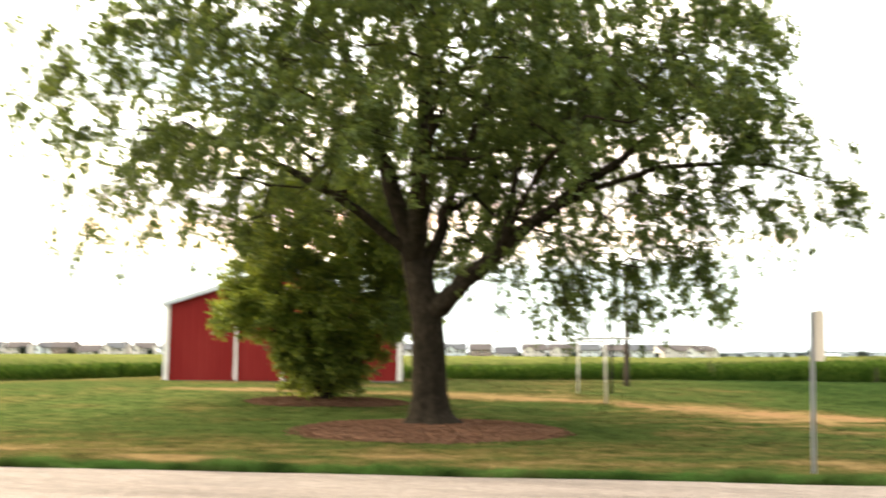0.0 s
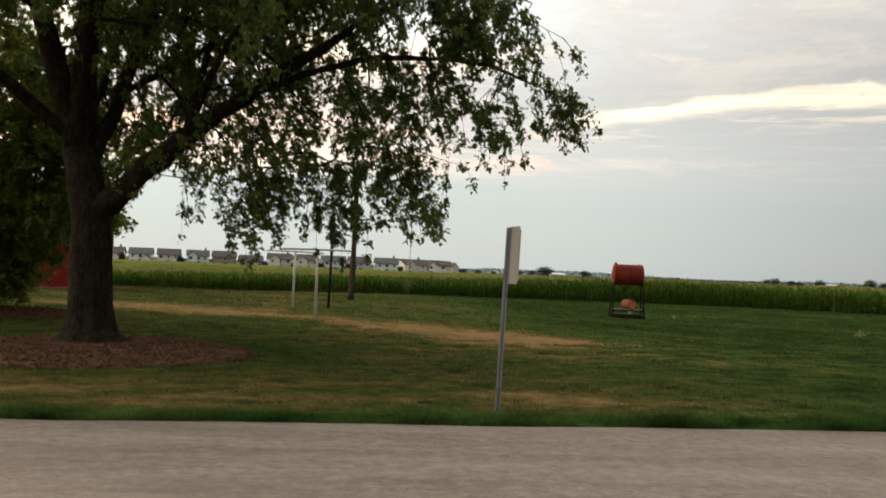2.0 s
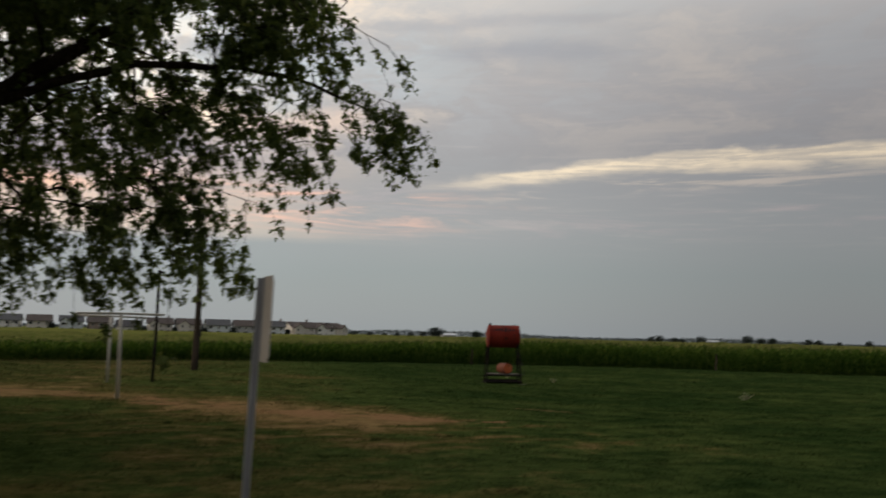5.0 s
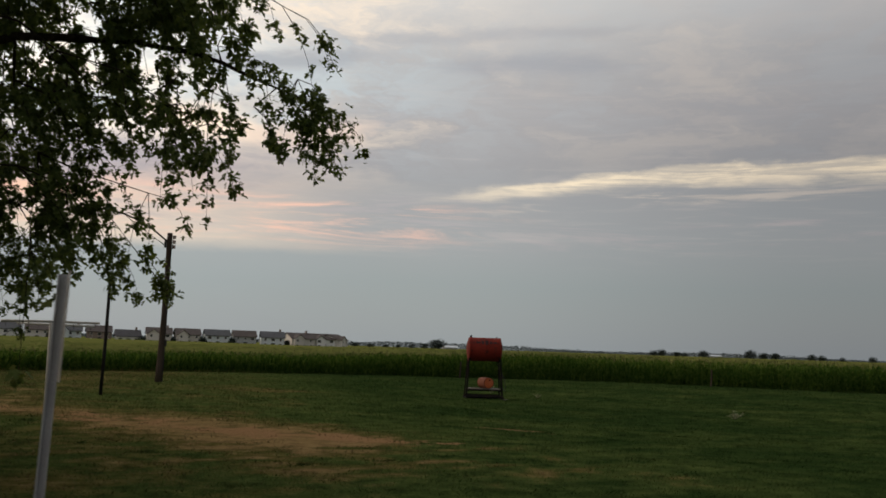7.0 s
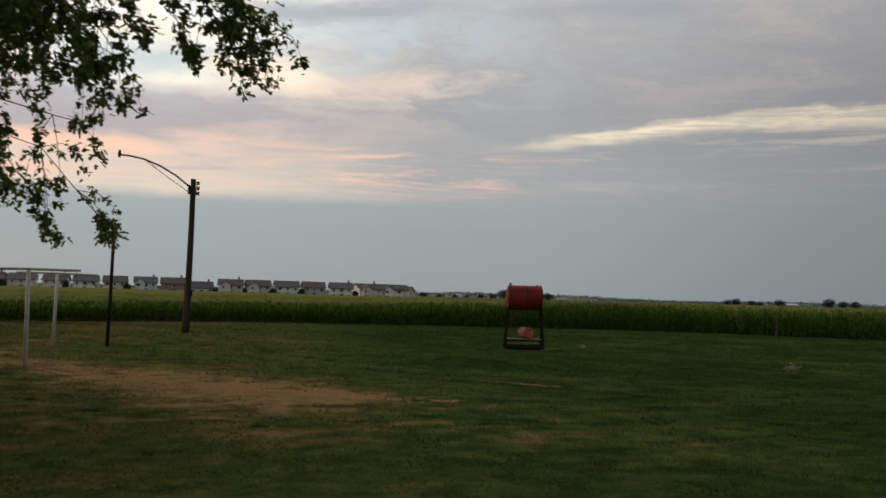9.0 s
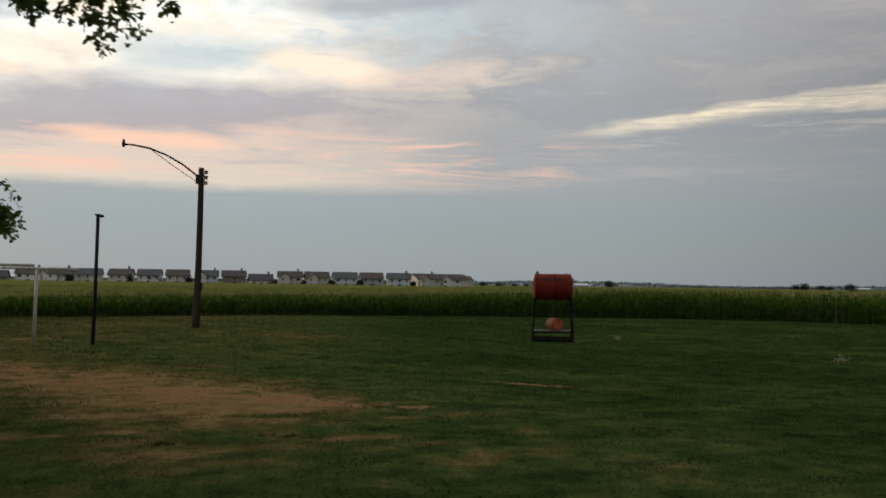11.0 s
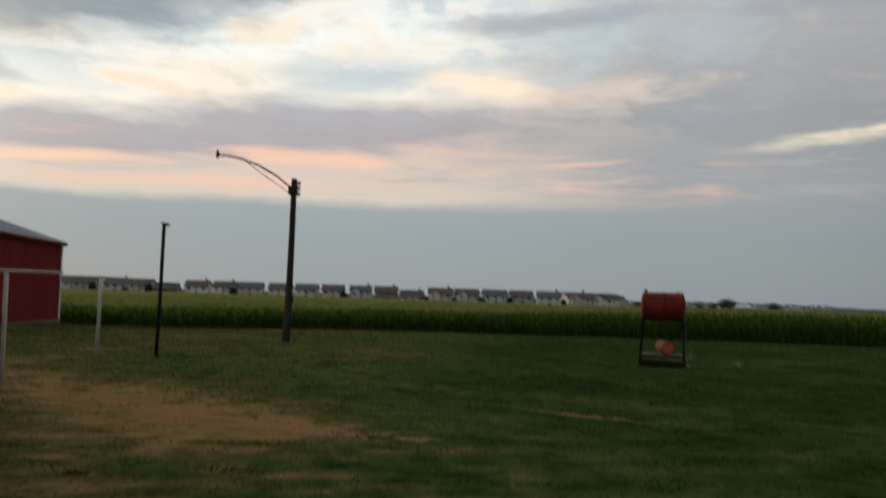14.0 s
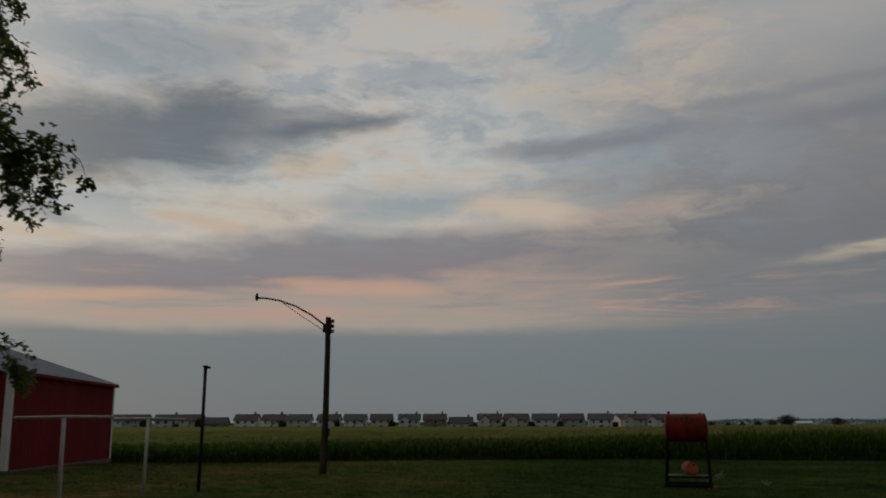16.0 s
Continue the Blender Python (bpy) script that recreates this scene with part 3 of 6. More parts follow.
def dryness(x, y):
    """Where the summer has burnt the turf, where deep green and painted shade darken it, and where the soil shows."""
    n = patch_noise(x, y, 0.55, 3)
    d = near_line(x, y, TRACK)
    d = d * (1 + 0.10 * np.clip(-x - 4, 0, 6))
    worn = (0.86 + 0.3 * patch_noise(x, y * 1.3, 3.0, 23)) * np.exp(-((d / (1.7 + 0.7 * n + 0.3 * patch_noise(x, y, 2.6, 24))) ** 2))
    tail = near_line(x, y, [(2.0, 14.9), (4.2, 13.6), (6.6, 12.4)])
    worn += 0.20 * np.exp(-((tail / 1.9) ** 2)) * (0.45 + 1.0 * patch_noise(x, y * 1.2, 1.8, 17))
    strip = (0.88 - 0.55 * ease((x + 1.5) / 4)) * np.exp(-(((y - road_edge(x) - 1.75 - 0.25 * n) / 0.75) ** 2)) * (0.45 + 0.9 * patch_noise(x * 0.6, y * 1.9, 1.9, 8))
    mott = 0.6 * patch_noise(x * 0.8, y * 1.3, 2.8, 29) + 0.7 * patch_noise(x * 0.8, y * 1.2, 5.6, 30)
    worn += 0.34 * ease((5.5 - x) / 5) * ease((y - 9.5) / 3) * ease((17.5 - y) / 3) * ease((x + 5.5) / 3) * (0.85 + 1.0 * mott)
    worn += 0.66 * np.exp(-(((x - 4.4) / 3.8) ** 2 + ((y - 12.0) / 3.5) ** 2)) * (0.6 + 1.5 * mott)
    worn += 0.34 * ease((7.5 - x) / 6) * np.exp(-(((y - 6.7) / 1.8) ** 2)) * (0.8 + 0.7 * mott)
    right = 0.20 * np.exp(-(((y - 9.0) / 2.0) ** 2 + ((x - 5.5) / 5.0) ** 2)) * (0.6 + 0.8 * patch_noise(x * 0.6, y, 1.3, 19))
    spots = 0.62 * np.clip(patch_noise(x, y, 0.8, 12) - 0.35, 0, 1) + 0.5 * np.exp(-(((x - 7.2) / 2.0) ** 2 + ((y - 20.3) / 0.9) ** 2))
    far = 0.55 * np.exp(-(((x - 20) / 4.0) ** 2 + ((y - 29) / 1.2) ** 2)) + 0.4 * np.exp(-(((x - 2.5) / 2.2) ** 2 + ((y - 29.5) / 0.9) ** 2))
    lush = -0.4 * np.exp(-(((y - road_edge(x) - 0.25) / 0.3) ** 2)) - 0.2 * np.exp(-((np.hypot((x + 6.3) / 3.3, (y - 9.7) / 2.9) - 1) / 0.2) ** 2)
    rich_and_shade = 0.66 * ease((x - 0.5) / 6) * (0.85 + 0.25 * patch_noise(x * 0.5, y * 0.9, 0.7, 83)) + 0.3 * ease((x + 1) / 4) * np.clip(patch_noise(x, y * 1.5, 1.6, 84), 0, 1)
    # the maple's shade on the lawn, put into the turf colour
    rich_and_shade += 0.36 * np.exp(-(((x - 0.4) / 2.6) ** 2 + ((y - 11.6) / 1.7) ** 2)) + 0.22 * np.exp(-(((x + 3.0) / 3.0) ** 2 + ((y - 14.6) / 1.3) ** 2))
    # another darker patch, close to the road
    rich_and_shade += 0.30 * np.exp(-(((x - 3.4) / 3.4) ** 2 + ((y - 9.0) / 1.6) ** 2))
    rich_and_shade -= 0.22 * ease((3 - x) / 8) * ease((y - 20) / 5)
    dry = np.clip(0.12 + 0.18 * n + 0.14 * patch_noise(x * 0.7, y * 1.4, 2.2, 71) + 0.16 * patch_noise(x, y * 1.3, 3.6, 72) + worn + strip + right + spots + far + lush - rich_and_shade, -0.6, 1.3)
    streaks = near_line(x, y, [(2.4, 14.9), (4.2, 14.4)])
    streaks = np.minimum(streaks, near_line(x, y, [(5.9, 18.0), (7.2, 17.8)]) * 1.3)
    bare = (1.1 - 0.5 * ease((-3 - x) / 5)) * np.exp(-((d / 1.0) ** 2)) * (0.42 + 0.5 * patch_noise(x, y, 0.9, 21) + 0.45 * patch_noise(x, y * 1.3, 3.4, 22)) + 0.6 * np.exp(-((streaks / 0.42) ** 2))
    bare = np.clip(bare, 0, 1)
    return dry, bare


def graded(lo, hi, step, reach):
    """Coordinates at even steps between lo and hi, then ever wider out to the reach."""
    mid = list(np.arange(lo, hi + step / 2, step))
    out, s = [], step
    while (out[-1] if out else hi) < reach:
        s *= 1.35
        out.append((out[-1] if out else hi) + s)
    back, s = [], step
    while (back[-1] if back else lo) > -reach:
        s *= 1.35
        back.append((back[-1] if back else lo) - s)
    return np.array(back[::-1] + mid + out)


def build_ground():
    xs, ys = graded(-26, 40, 0.35, 3500), graded(2.4, 56, 0.30, 3500)
    X, Y = np.meshgrid(xs, ys)
    Z = terrain(X, Y)
    # the ground dips under the road slab
    Z = np.where((Y < road_edge(X) - 0.03) & (Y > -2.7), Z - 0.12, Z)
    verts = np.stack([X.ravel(), Y.ravel(), Z.ravel()], 1)
    n, k = len(ys), len(xs)
    i = (np.arange(n - 1)[:, None] * k + np.arange(k - 1)).ravel()
    me = mesh_of("ground", verts, np.stack([i, i + 1, i + k + 1, i + k], 1), MAT["ground"], True)
    dry, bare = dryness(X.ravel(), Y.ravel())
    far = (np.abs(X.ravel()) > 60) | (Y.ravel() > 70) | (Y.ravel() < -12)
    attribute(me, "dry", np.where(far, 0.2, dry))
    attribute(me, "bare", np.where(far, 0.0, bare))
    tagged(new("ground", me), "mown lawn with burnt, straw-coloured dry patches", "ground", kind="structure")


build_ground()


def build_road():
    xs = graded(-30, 30, 0.25, 900)
    rng = np.random.default_rng(5)
    edge = road_edge(xs) + 0.05 * patch_noise(xs, xs * 0, 1.3, 4) + rng.normal(0, 0.012, len(xs))
    rows = [np.stack([xs, np.full_like(xs, -2.6), np.full_like(xs, -0.10)], 1), np.stack([xs, np.full_like(xs, -2.55), np.full_like(xs, 0.0)], 1)]
    for f in (0.2, 0.4, 0.6, 0.8, 0.93, 0.985):
        y = -2.55 + f * (edge + 2.55)
        rows.append(np.stack([xs, y, 0.05 - 0.012 * np.abs(y - 0.7)], 1))
    rows += [np.stack([xs, edge, np.full_like(xs, 0.004)], 1), np.stack([xs, edge + 0.015, np.full_like(xs, -0.10)], 1)]
    verts, k = np.concatenate(rows), len(xs)
    i = (np.arange(len(rows) - 1)[:, None] * k + np.arange(k - 1)).ravel()
    me = mesh_of("road", verts, np.stack([i, i + 1, i + k + 1, i + k], 1), MAT["road"])
    road = tagged(new("road", me), "pale worn chip-seal country road with fine cracks", "road", kind="structure")
    # cracks filled with dark dust, as thin raised seams
    rng = np.random.default_rng(9)
    bm = bmesh.new()
    for n in range(46):
        x, y, way = rng.uniform(-10, 8), rng.uniform(-1.8, 2.9), rng.normal(0, 0.16)
        if n % 15 == 0:
            way += rng.choice((-1, 1)) * rng.uniform(0.7, 1.3)
        w, last = rng.uniform(0.002, 0.006), None
        for s in range(rng.integers(8, 60)):
            a = way + rng.normal(0, 0.6)
            x, y = x + 0.05 * math.cos(a), min(max(y + 0.05 * math.sin(a), -2.3), 3.0)
            if rng.random() < 0.10:
                last = None
                continue
            z = 0.05 - 0.012 * abs(y - 0.7) + 0.0035
            k = w * rng.uniform(0.3, 1.4)
            pair = (bm.verts.new((x, y - k, z)), bm.verts.new((x, y + k, z)))
            if last:
                bm.faces.new((last[0], pair[0], pair[1], last[1]))
            last = pair
    crack = part("crack", bm, MAT["dark"], road)
    tagged(crack, "dark filled cracks", kind="stuff")


build_road()


CORN_EDGE = [(-90, 30), (-40, 33.5), (-24, 36.5), (-12, 41.2), (-8.7, 43.4), (-3.3, 47), (3, 49.5), (9, 54), (17, 54), (23, 54), (29, 50.5), (33.5, 46), (60, 38), (140, 25)]


def edge_y(x):
    return np.interp(x, [p[0] for p in CORN_EDGE], [p[1] for p in CORN_EDGE])


def grass_blades(name, xs, ys, tall, wide, mat, label):
    """Many single blades in one mesh."""
    rng = np.random.default_rng(len(xs))
    n = len(xs)
    a, lean = rng.uniform(0, 2 * np.pi, n), rng.uniform(0.5, 1.7, n)
    h, w = tall * rng.uniform(0.5, 1.3, n), wide * rng.uniform(0.6, 1.3, n)
    z = terrain(xs, ys) - 0.005
    dx, dy = np.cos(a), np.sin(a)
    base = np.stack([xs, ys, z], 1)
    side = np.stack([dx * w, dy * w, np.zeros(n)], 1)
    b = rng.uniform(0, 2 * np.pi, n)
    tip = base + np.stack([np.cos(b) * lean * h, np.sin(b) * lean * h, h], 1)
    verts = np.stack([base - side, base + side, tip], 1).reshape(-1, 3)
    me = mesh_of(name, verts, np.arange(3 * n).reshape(n, 3), mat)
    dry, _ = dryness(xs, ys)
    attribute(me, "dry", np.repeat(dry, 3))
    return tagged(new(name, me), label, "grass", kind="stuff")


def in_beds(x, y):
    return (np.hypot((x + 6.3) / 2.6, (y - 9.7) / 2.3) < 1) | (np.hypot((x + 10.2) / 2.1, (y - 15.9) / 1.4) < 1)


def build_grass():
    rng = np.random.default_rng(77)
    n = 700000
    y = 2.9 + 50 * rng.random(n) ** 1.8
    x = -14 + (34 + 0.35 * y) * rng.random(n)
    dry, bare = dryness(x, y)
    keep = (~in_beds(x, y)) & (y > road_edge(x) + 0.12) & (rng.random(n) > bare * 0.45) & (rng.random(n) > 1.15 * np.clip(dry - 0.35, 0, 1))
    clump = patch_noise(x, y, 4.0, 31)
    keep &= rng.random(n) < 0.65 + 0.5 * clump
    x, y = x[keep], y[keep]
    keep = (y < edge_y(x) - 0.3) & (rng.random(len(x)) < 1.2 - (y - 4) / 52)
    x, y = x[keep], y[keep]
    size = 1 + 0.03 * (y - 5)
    grass_blades("lawn_grass", x, y, 0.034 * size * (1 + 0.35 * patch_noise(x, y, 2.5, 40)), 0.006 * size, MAT["blade"], "short mown grass blades, green and straw-dry")
    # coarser tufts, darker and longer than the mown turf
    k = 500
    tx, ty = rng.uniform(-6, 15, k), 5.0 + 23 * rng.random(k) ** 1.5
    ok = (~in_beds(tx, ty)) & (rng.random(k) < 0.35 + 0.8 * np.clip(patch_noise(tx, ty, 0.9, 88), -0.3, 0.8)) & (dryness(tx, ty)[0] < 0.55)
    tx, ty = tx[ok], ty[ok]
    wide = rng.uniform(0.05, 0.15, len(tx))
    x = np.repeat(tx, 90) + np.repeat(wide, 90) * rng.normal(0, 1, 90 * len(tx)) * 1.3
    y = np.repeat(ty, 90) + np.repeat(wide, 90) * rng.normal(0, 1, 90 * len(tx)) * 0.7
    grass_blades("grass_tufts", x, y, np.repeat(rng.uniform(0.025, 0.055, len(tx)), 90), 0.006, MAT["tuft"], "coarse dark green grass tufts in the lawn")
    n = 90000
    x = rng.uniform(-14, 16, n)
    edge = road_edge(x)
    y = edge - 0.05 + (0.62 + 0.2 * patch_noise(x, x * 0, 2.6, 55)) * rng.random(n) ** 1.3
    tall = (0.090 + 0.07 * patch_noise(x, y, 3.4, 50) + 0.045 * patch_noise(x, y, 7.0, 51)) * (1.25 - 1.3 * (y - edge))
    grass_blades("verge_grass", x, y, np.clip(tall, 0.03, 0.2), 0.005, MAT["verge"], "taller deep-green grass along the road edge")


build_grass()


def mulch_bed(cx, cy, rx, ry, seed, label):
    rng = np.random.default_rng(seed)
    rings, segs = 9, 56
    wob = 1 + 0.05 * np.sin(np.linspace(0, 2 * np.pi, segs, endpoint=False) * 3 + seed) + rng.normal(0, 0.015, segs)
    verts = []
    for r in range(rings + 1):
        f = max(r / rings, 0.004)
        for s in range(segs):
            a = 2 * math.pi * s / segs
            x, y = cx + rx * f * wob[s] * math.cos(a), cy + ry * f * wob[s] * math.sin(a)
            verts.append((x, y, z_at(x, y) + 0.075 * (1 - f**3) + (0.004 if f < 1 else -0.03) + rng.normal(0, 0.006)))
    faces = [(r * segs + s, r * segs + (s + 1) % segs, (r + 1) * segs + (s + 1) % segs, (r + 1) * segs + s) for r in range(rings) for s in range(segs)]
    me = mesh_of("mulch_bed", verts, faces, MAT["mulch"], True)
    bed = tagged(new("mulch_bed", me), label, "mulch bed", kind="stuff")
    # loose chips
    n = 9000
    a, f = rng.uniform(0, 2 * np.pi, n), np.sqrt(rng.uniform(0.01, 1.0, n)) * rng.normal(1.0, 0.03, n)
    x, y = cx + rx * f * np.cos(a), cy + ry * f * np.sin(a)
    z = terrain(x, y) + 0.075 * (1 - np.clip(f, 0, 1) ** 3) + 0.012
    t, l, w = rng.uniform(0, np.pi, n), rng.uniform(0.010, 0.030, n), rng.uniform(0.004, 0.010, n)
    c = np.stack([x, y, z], 1)
    u = np.stack([np.cos(t) * l, np.sin(t) * l, rng.normal(0, 0.006, n)], 1)
    v = np.stack([-np.sin(t) * w, np.cos(t) * w, rng.normal(0, 0.006, n)], 1)
    h = np.array([0, 0, 0.005])
    top = np.stack([c - u - v + h, c + u - v + h, c + u + v + h, c - u + v + h], 1).reshape(-1, 3)
    low = np.stack([c - u * 1.1 - v * 1.6, c + u * 1.1 - v * 1.6, c + u * 1.1 + v * 1.6, c - u * 1.1 + v * 1.6], 1).reshape(-1, 3)
    q = np.arange(4 * n).reshape(n, 4)
    m = 4 * n
    sides = [np.stack([q[:, i], q[:, (i + 1) % 4], q[:, (i + 1) % 4] + m, q[:, i] + m], 1) for i in range(4)]
    chips = new("chips", mesh_of("chips", np.concatenate([top, low]), np.concatenate([q] + sides), MAT["mulch"]))
    chips.parent = bed
    tagged(chips, "loose wood chips", kind="stuff")


mulch_bed(-6.3, 9.7, 2.65, 2.35, 1, "round bed of red-brown wood mulch under the maple")
mulch_bed(-10.2, 15.9, 2.15, 1.45, 2, "bed of red-brown wood mulch under the shrub")


# ---- trees ----
LEAF = np.array([(0, 0), (0.18, 0.12), (0.47, 0.38), (0.13, 0.40), (0.25, 0.74), (0, 1.0), (-0.25, 0.74), (-0.13, 0.40), (-0.47, 0.38), (-0.18, 0.12)])
OVAL = np.array([(0, 0), (0.22, 0.25), (0.26, 0.55), (0, 1.0), (-0.26, 0.55), (-0.22, 0.25)])


def leaves_mesh(name, places, sizes, mat, shape, rng, droop=0.5):
    """Flat leaves at the places, each turned its own way, most hanging a little."""
    n = len(places)
    az, tip = rng.uniform(0, 2 * np.pi, n), rng.normal(-droop, 0.45, n)
    ahead = np.stack([np.cos(az) * np.cos(tip), np.sin(az) * np.cos(tip), np.sin(tip)], 1)
    level = np.stack([-np.sin(az), np.cos(az), np.zeros(n)], 1)
    roll = rng.normal(0, 0.7, n)
    up = np.cross(ahead, level)
    right = level * np.cos(roll)[:, None] + up * np.sin(roll)[:, None]
    s = sizes[:, None, None]
    bend = np.cross(right, ahead)[:, None, :] * (-0.35 * np.abs(shape[:, 0]))[None, :, None]
    verts = places[:, None, :] + s * (right[:, None, :] * shape[None, :, 0, None] + ahead[:, None, :] * shape[None, :, 1, None] + bend)
    k = len(shape)
    return mesh_of(name, verts.reshape(-1, 3), np.arange(n * k).reshape(n, k), mat)


def frustums(p, q, r, s, sides):
    """Tapered sticks from p to q with radii r and s, as verts and faces."""
    d = q - p
    d /= np.linalg.norm(d, axis=1, keepdims=True) + 1e-9
    ref = np.where(np.abs(d[:, 2:]) > 0.9, np.array([[1.0, 0, 0]]), np.array([[0, 0, 1.0]]))
    a = np.cross(d, ref)
    a /= np.linalg.norm(a, axis=1, keepdims=True)
    b = np.cross(d, a)
    rings = []
    for k in range(sides):
        t = 2 * np.pi * k / sides
        rings.append(np.cos(t) * a + np.sin(t) * b)
    ring = np.stack(rings, 1)
    verts = np.concatenate([p[:, None] + ring * r[:, None, None], q[:, None] + ring * s[:, None, None]], 1)
    base = np.arange(len(p))[:, None, None] * 2 * sides
    k = np.arange(sides)
    quad = np.stack([k, (k + 1) % sides, (k + 1) % sides + sides, k + sides], 1)[None]
    return verts.reshape(-1, 3), (base + quad).reshape(-1, 4)


def grow(limbs, tips, rng, step=0.45, lift=0.10):
    """Joins every tip to the nearest older branch. Gives nodes, parents, given radii, and the node of each tip."""
    cap = 60 * len(tips) + 2000
    arr, parent, given = np.zeros((cap, 3)), np.full(cap, -1), np.zeros(cap)
    n, starts, sweeps = 0, [], []
    for line, (limb, k), r0, r1 in limbs:
        last = -1 if limb is None else starts[limb][k]
        pts = [np.array(p, float) for p in line] if limb is None else [arr[last].copy(), *(np.array(p, float) for p in line)]
        marks, sweep = [], [] if limb is None else [last]
        for i in range(len(pts)):
            if limb is not None and i == 0:
                continue
            fine = 1 if i == 0 else 3
            a, b = pts[max(i - 2, 0)], pts[max(i - 1, 0)]
            c, d = pts[i], pts[min(i + 1, len(pts) - 1)]
            for j in range(1, fine + 1):
                f = j / fine
                q = 0.5 * (2 * b + (c - a) * f + (2 * a - 5 * b + 4 * c - d) * f**2 + (3 * b - a - 3 * c + d) * f**3) if fine > 1 else c
                way = (i - 1 + f) / (len(pts) - 1) if i else 0.0
                arr[n] = q + (rng.normal(0, 0.025, 3) if limb is not None and f < 1 else 0)
                parent[n], given[n] = last, r0 + (r1 - r0) * way
                last = n
                sweep.append(n)
                n += 1
            marks.append(last)
        starts.append(marks)
        sweeps.append(sweep)
    ends = []
    root = arr[0].copy()
    for t in sorted(range(len(tips)), key=lambda i: np.linalg.norm((tips[i] - root) * (1, 1, 0.8))):
        tip = tips[t]
        d = np.linalg.norm(arr[:n] - tip, axis=1)
        # low twigs hang from above, high ones rise from below
        d += 0.7 * np.maximum(tip[2] + 0.2 - arr[:n, 2], 0) if tip[2] < 4.4 and len(tips) > 1200 else 0.35 * np.maximum(arr[:n, 2] - tip[2] - 0.3, 0)
        d[arr[:n, 2] < min(2.2, root[2] + 2.2)] += 5 if len(tips) > 700 else 0
        near = int(np.argmin(d))
        p, last = arr[near].copy(), near
        m = max(1, int(np.linalg.norm(tip - p) / step))
        sag = rng.normal(0, 0.10, 3)
        for k in range(1, m + 1):
            f = k / m
            arr[n] = p + (tip - p) * f + (np.array((0, 0, (lift if tip[2] > p[2] else 0.02) * m * step)) + sag * m * step) * math.sin(math.pi * f) * 0.5
            parent[n] = last
            last = n
            n += 1
        ends.append(last)
    return arr[:n], parent[:n], given[:n], np.array(ends), sweeps


def limb_radii(parent, given, thin, power=2.2, most=0.045):
    """Main limbs keep their given thickness; the rest thicken with the twigs that they carry."""
    load = np.zeros(len(parent))
    child = np.zeros(len(parent), bool)
    child[parent[parent >= 0]] = True
    load[~child] = 1.0
    for i in range(len(parent) - 1, 0, -1):
        if parent[i] >= 0:
            load[parent[i]] += load[i]
    return np.where(given > 0, given, np.minimum(thin * load ** (1 / power), most))


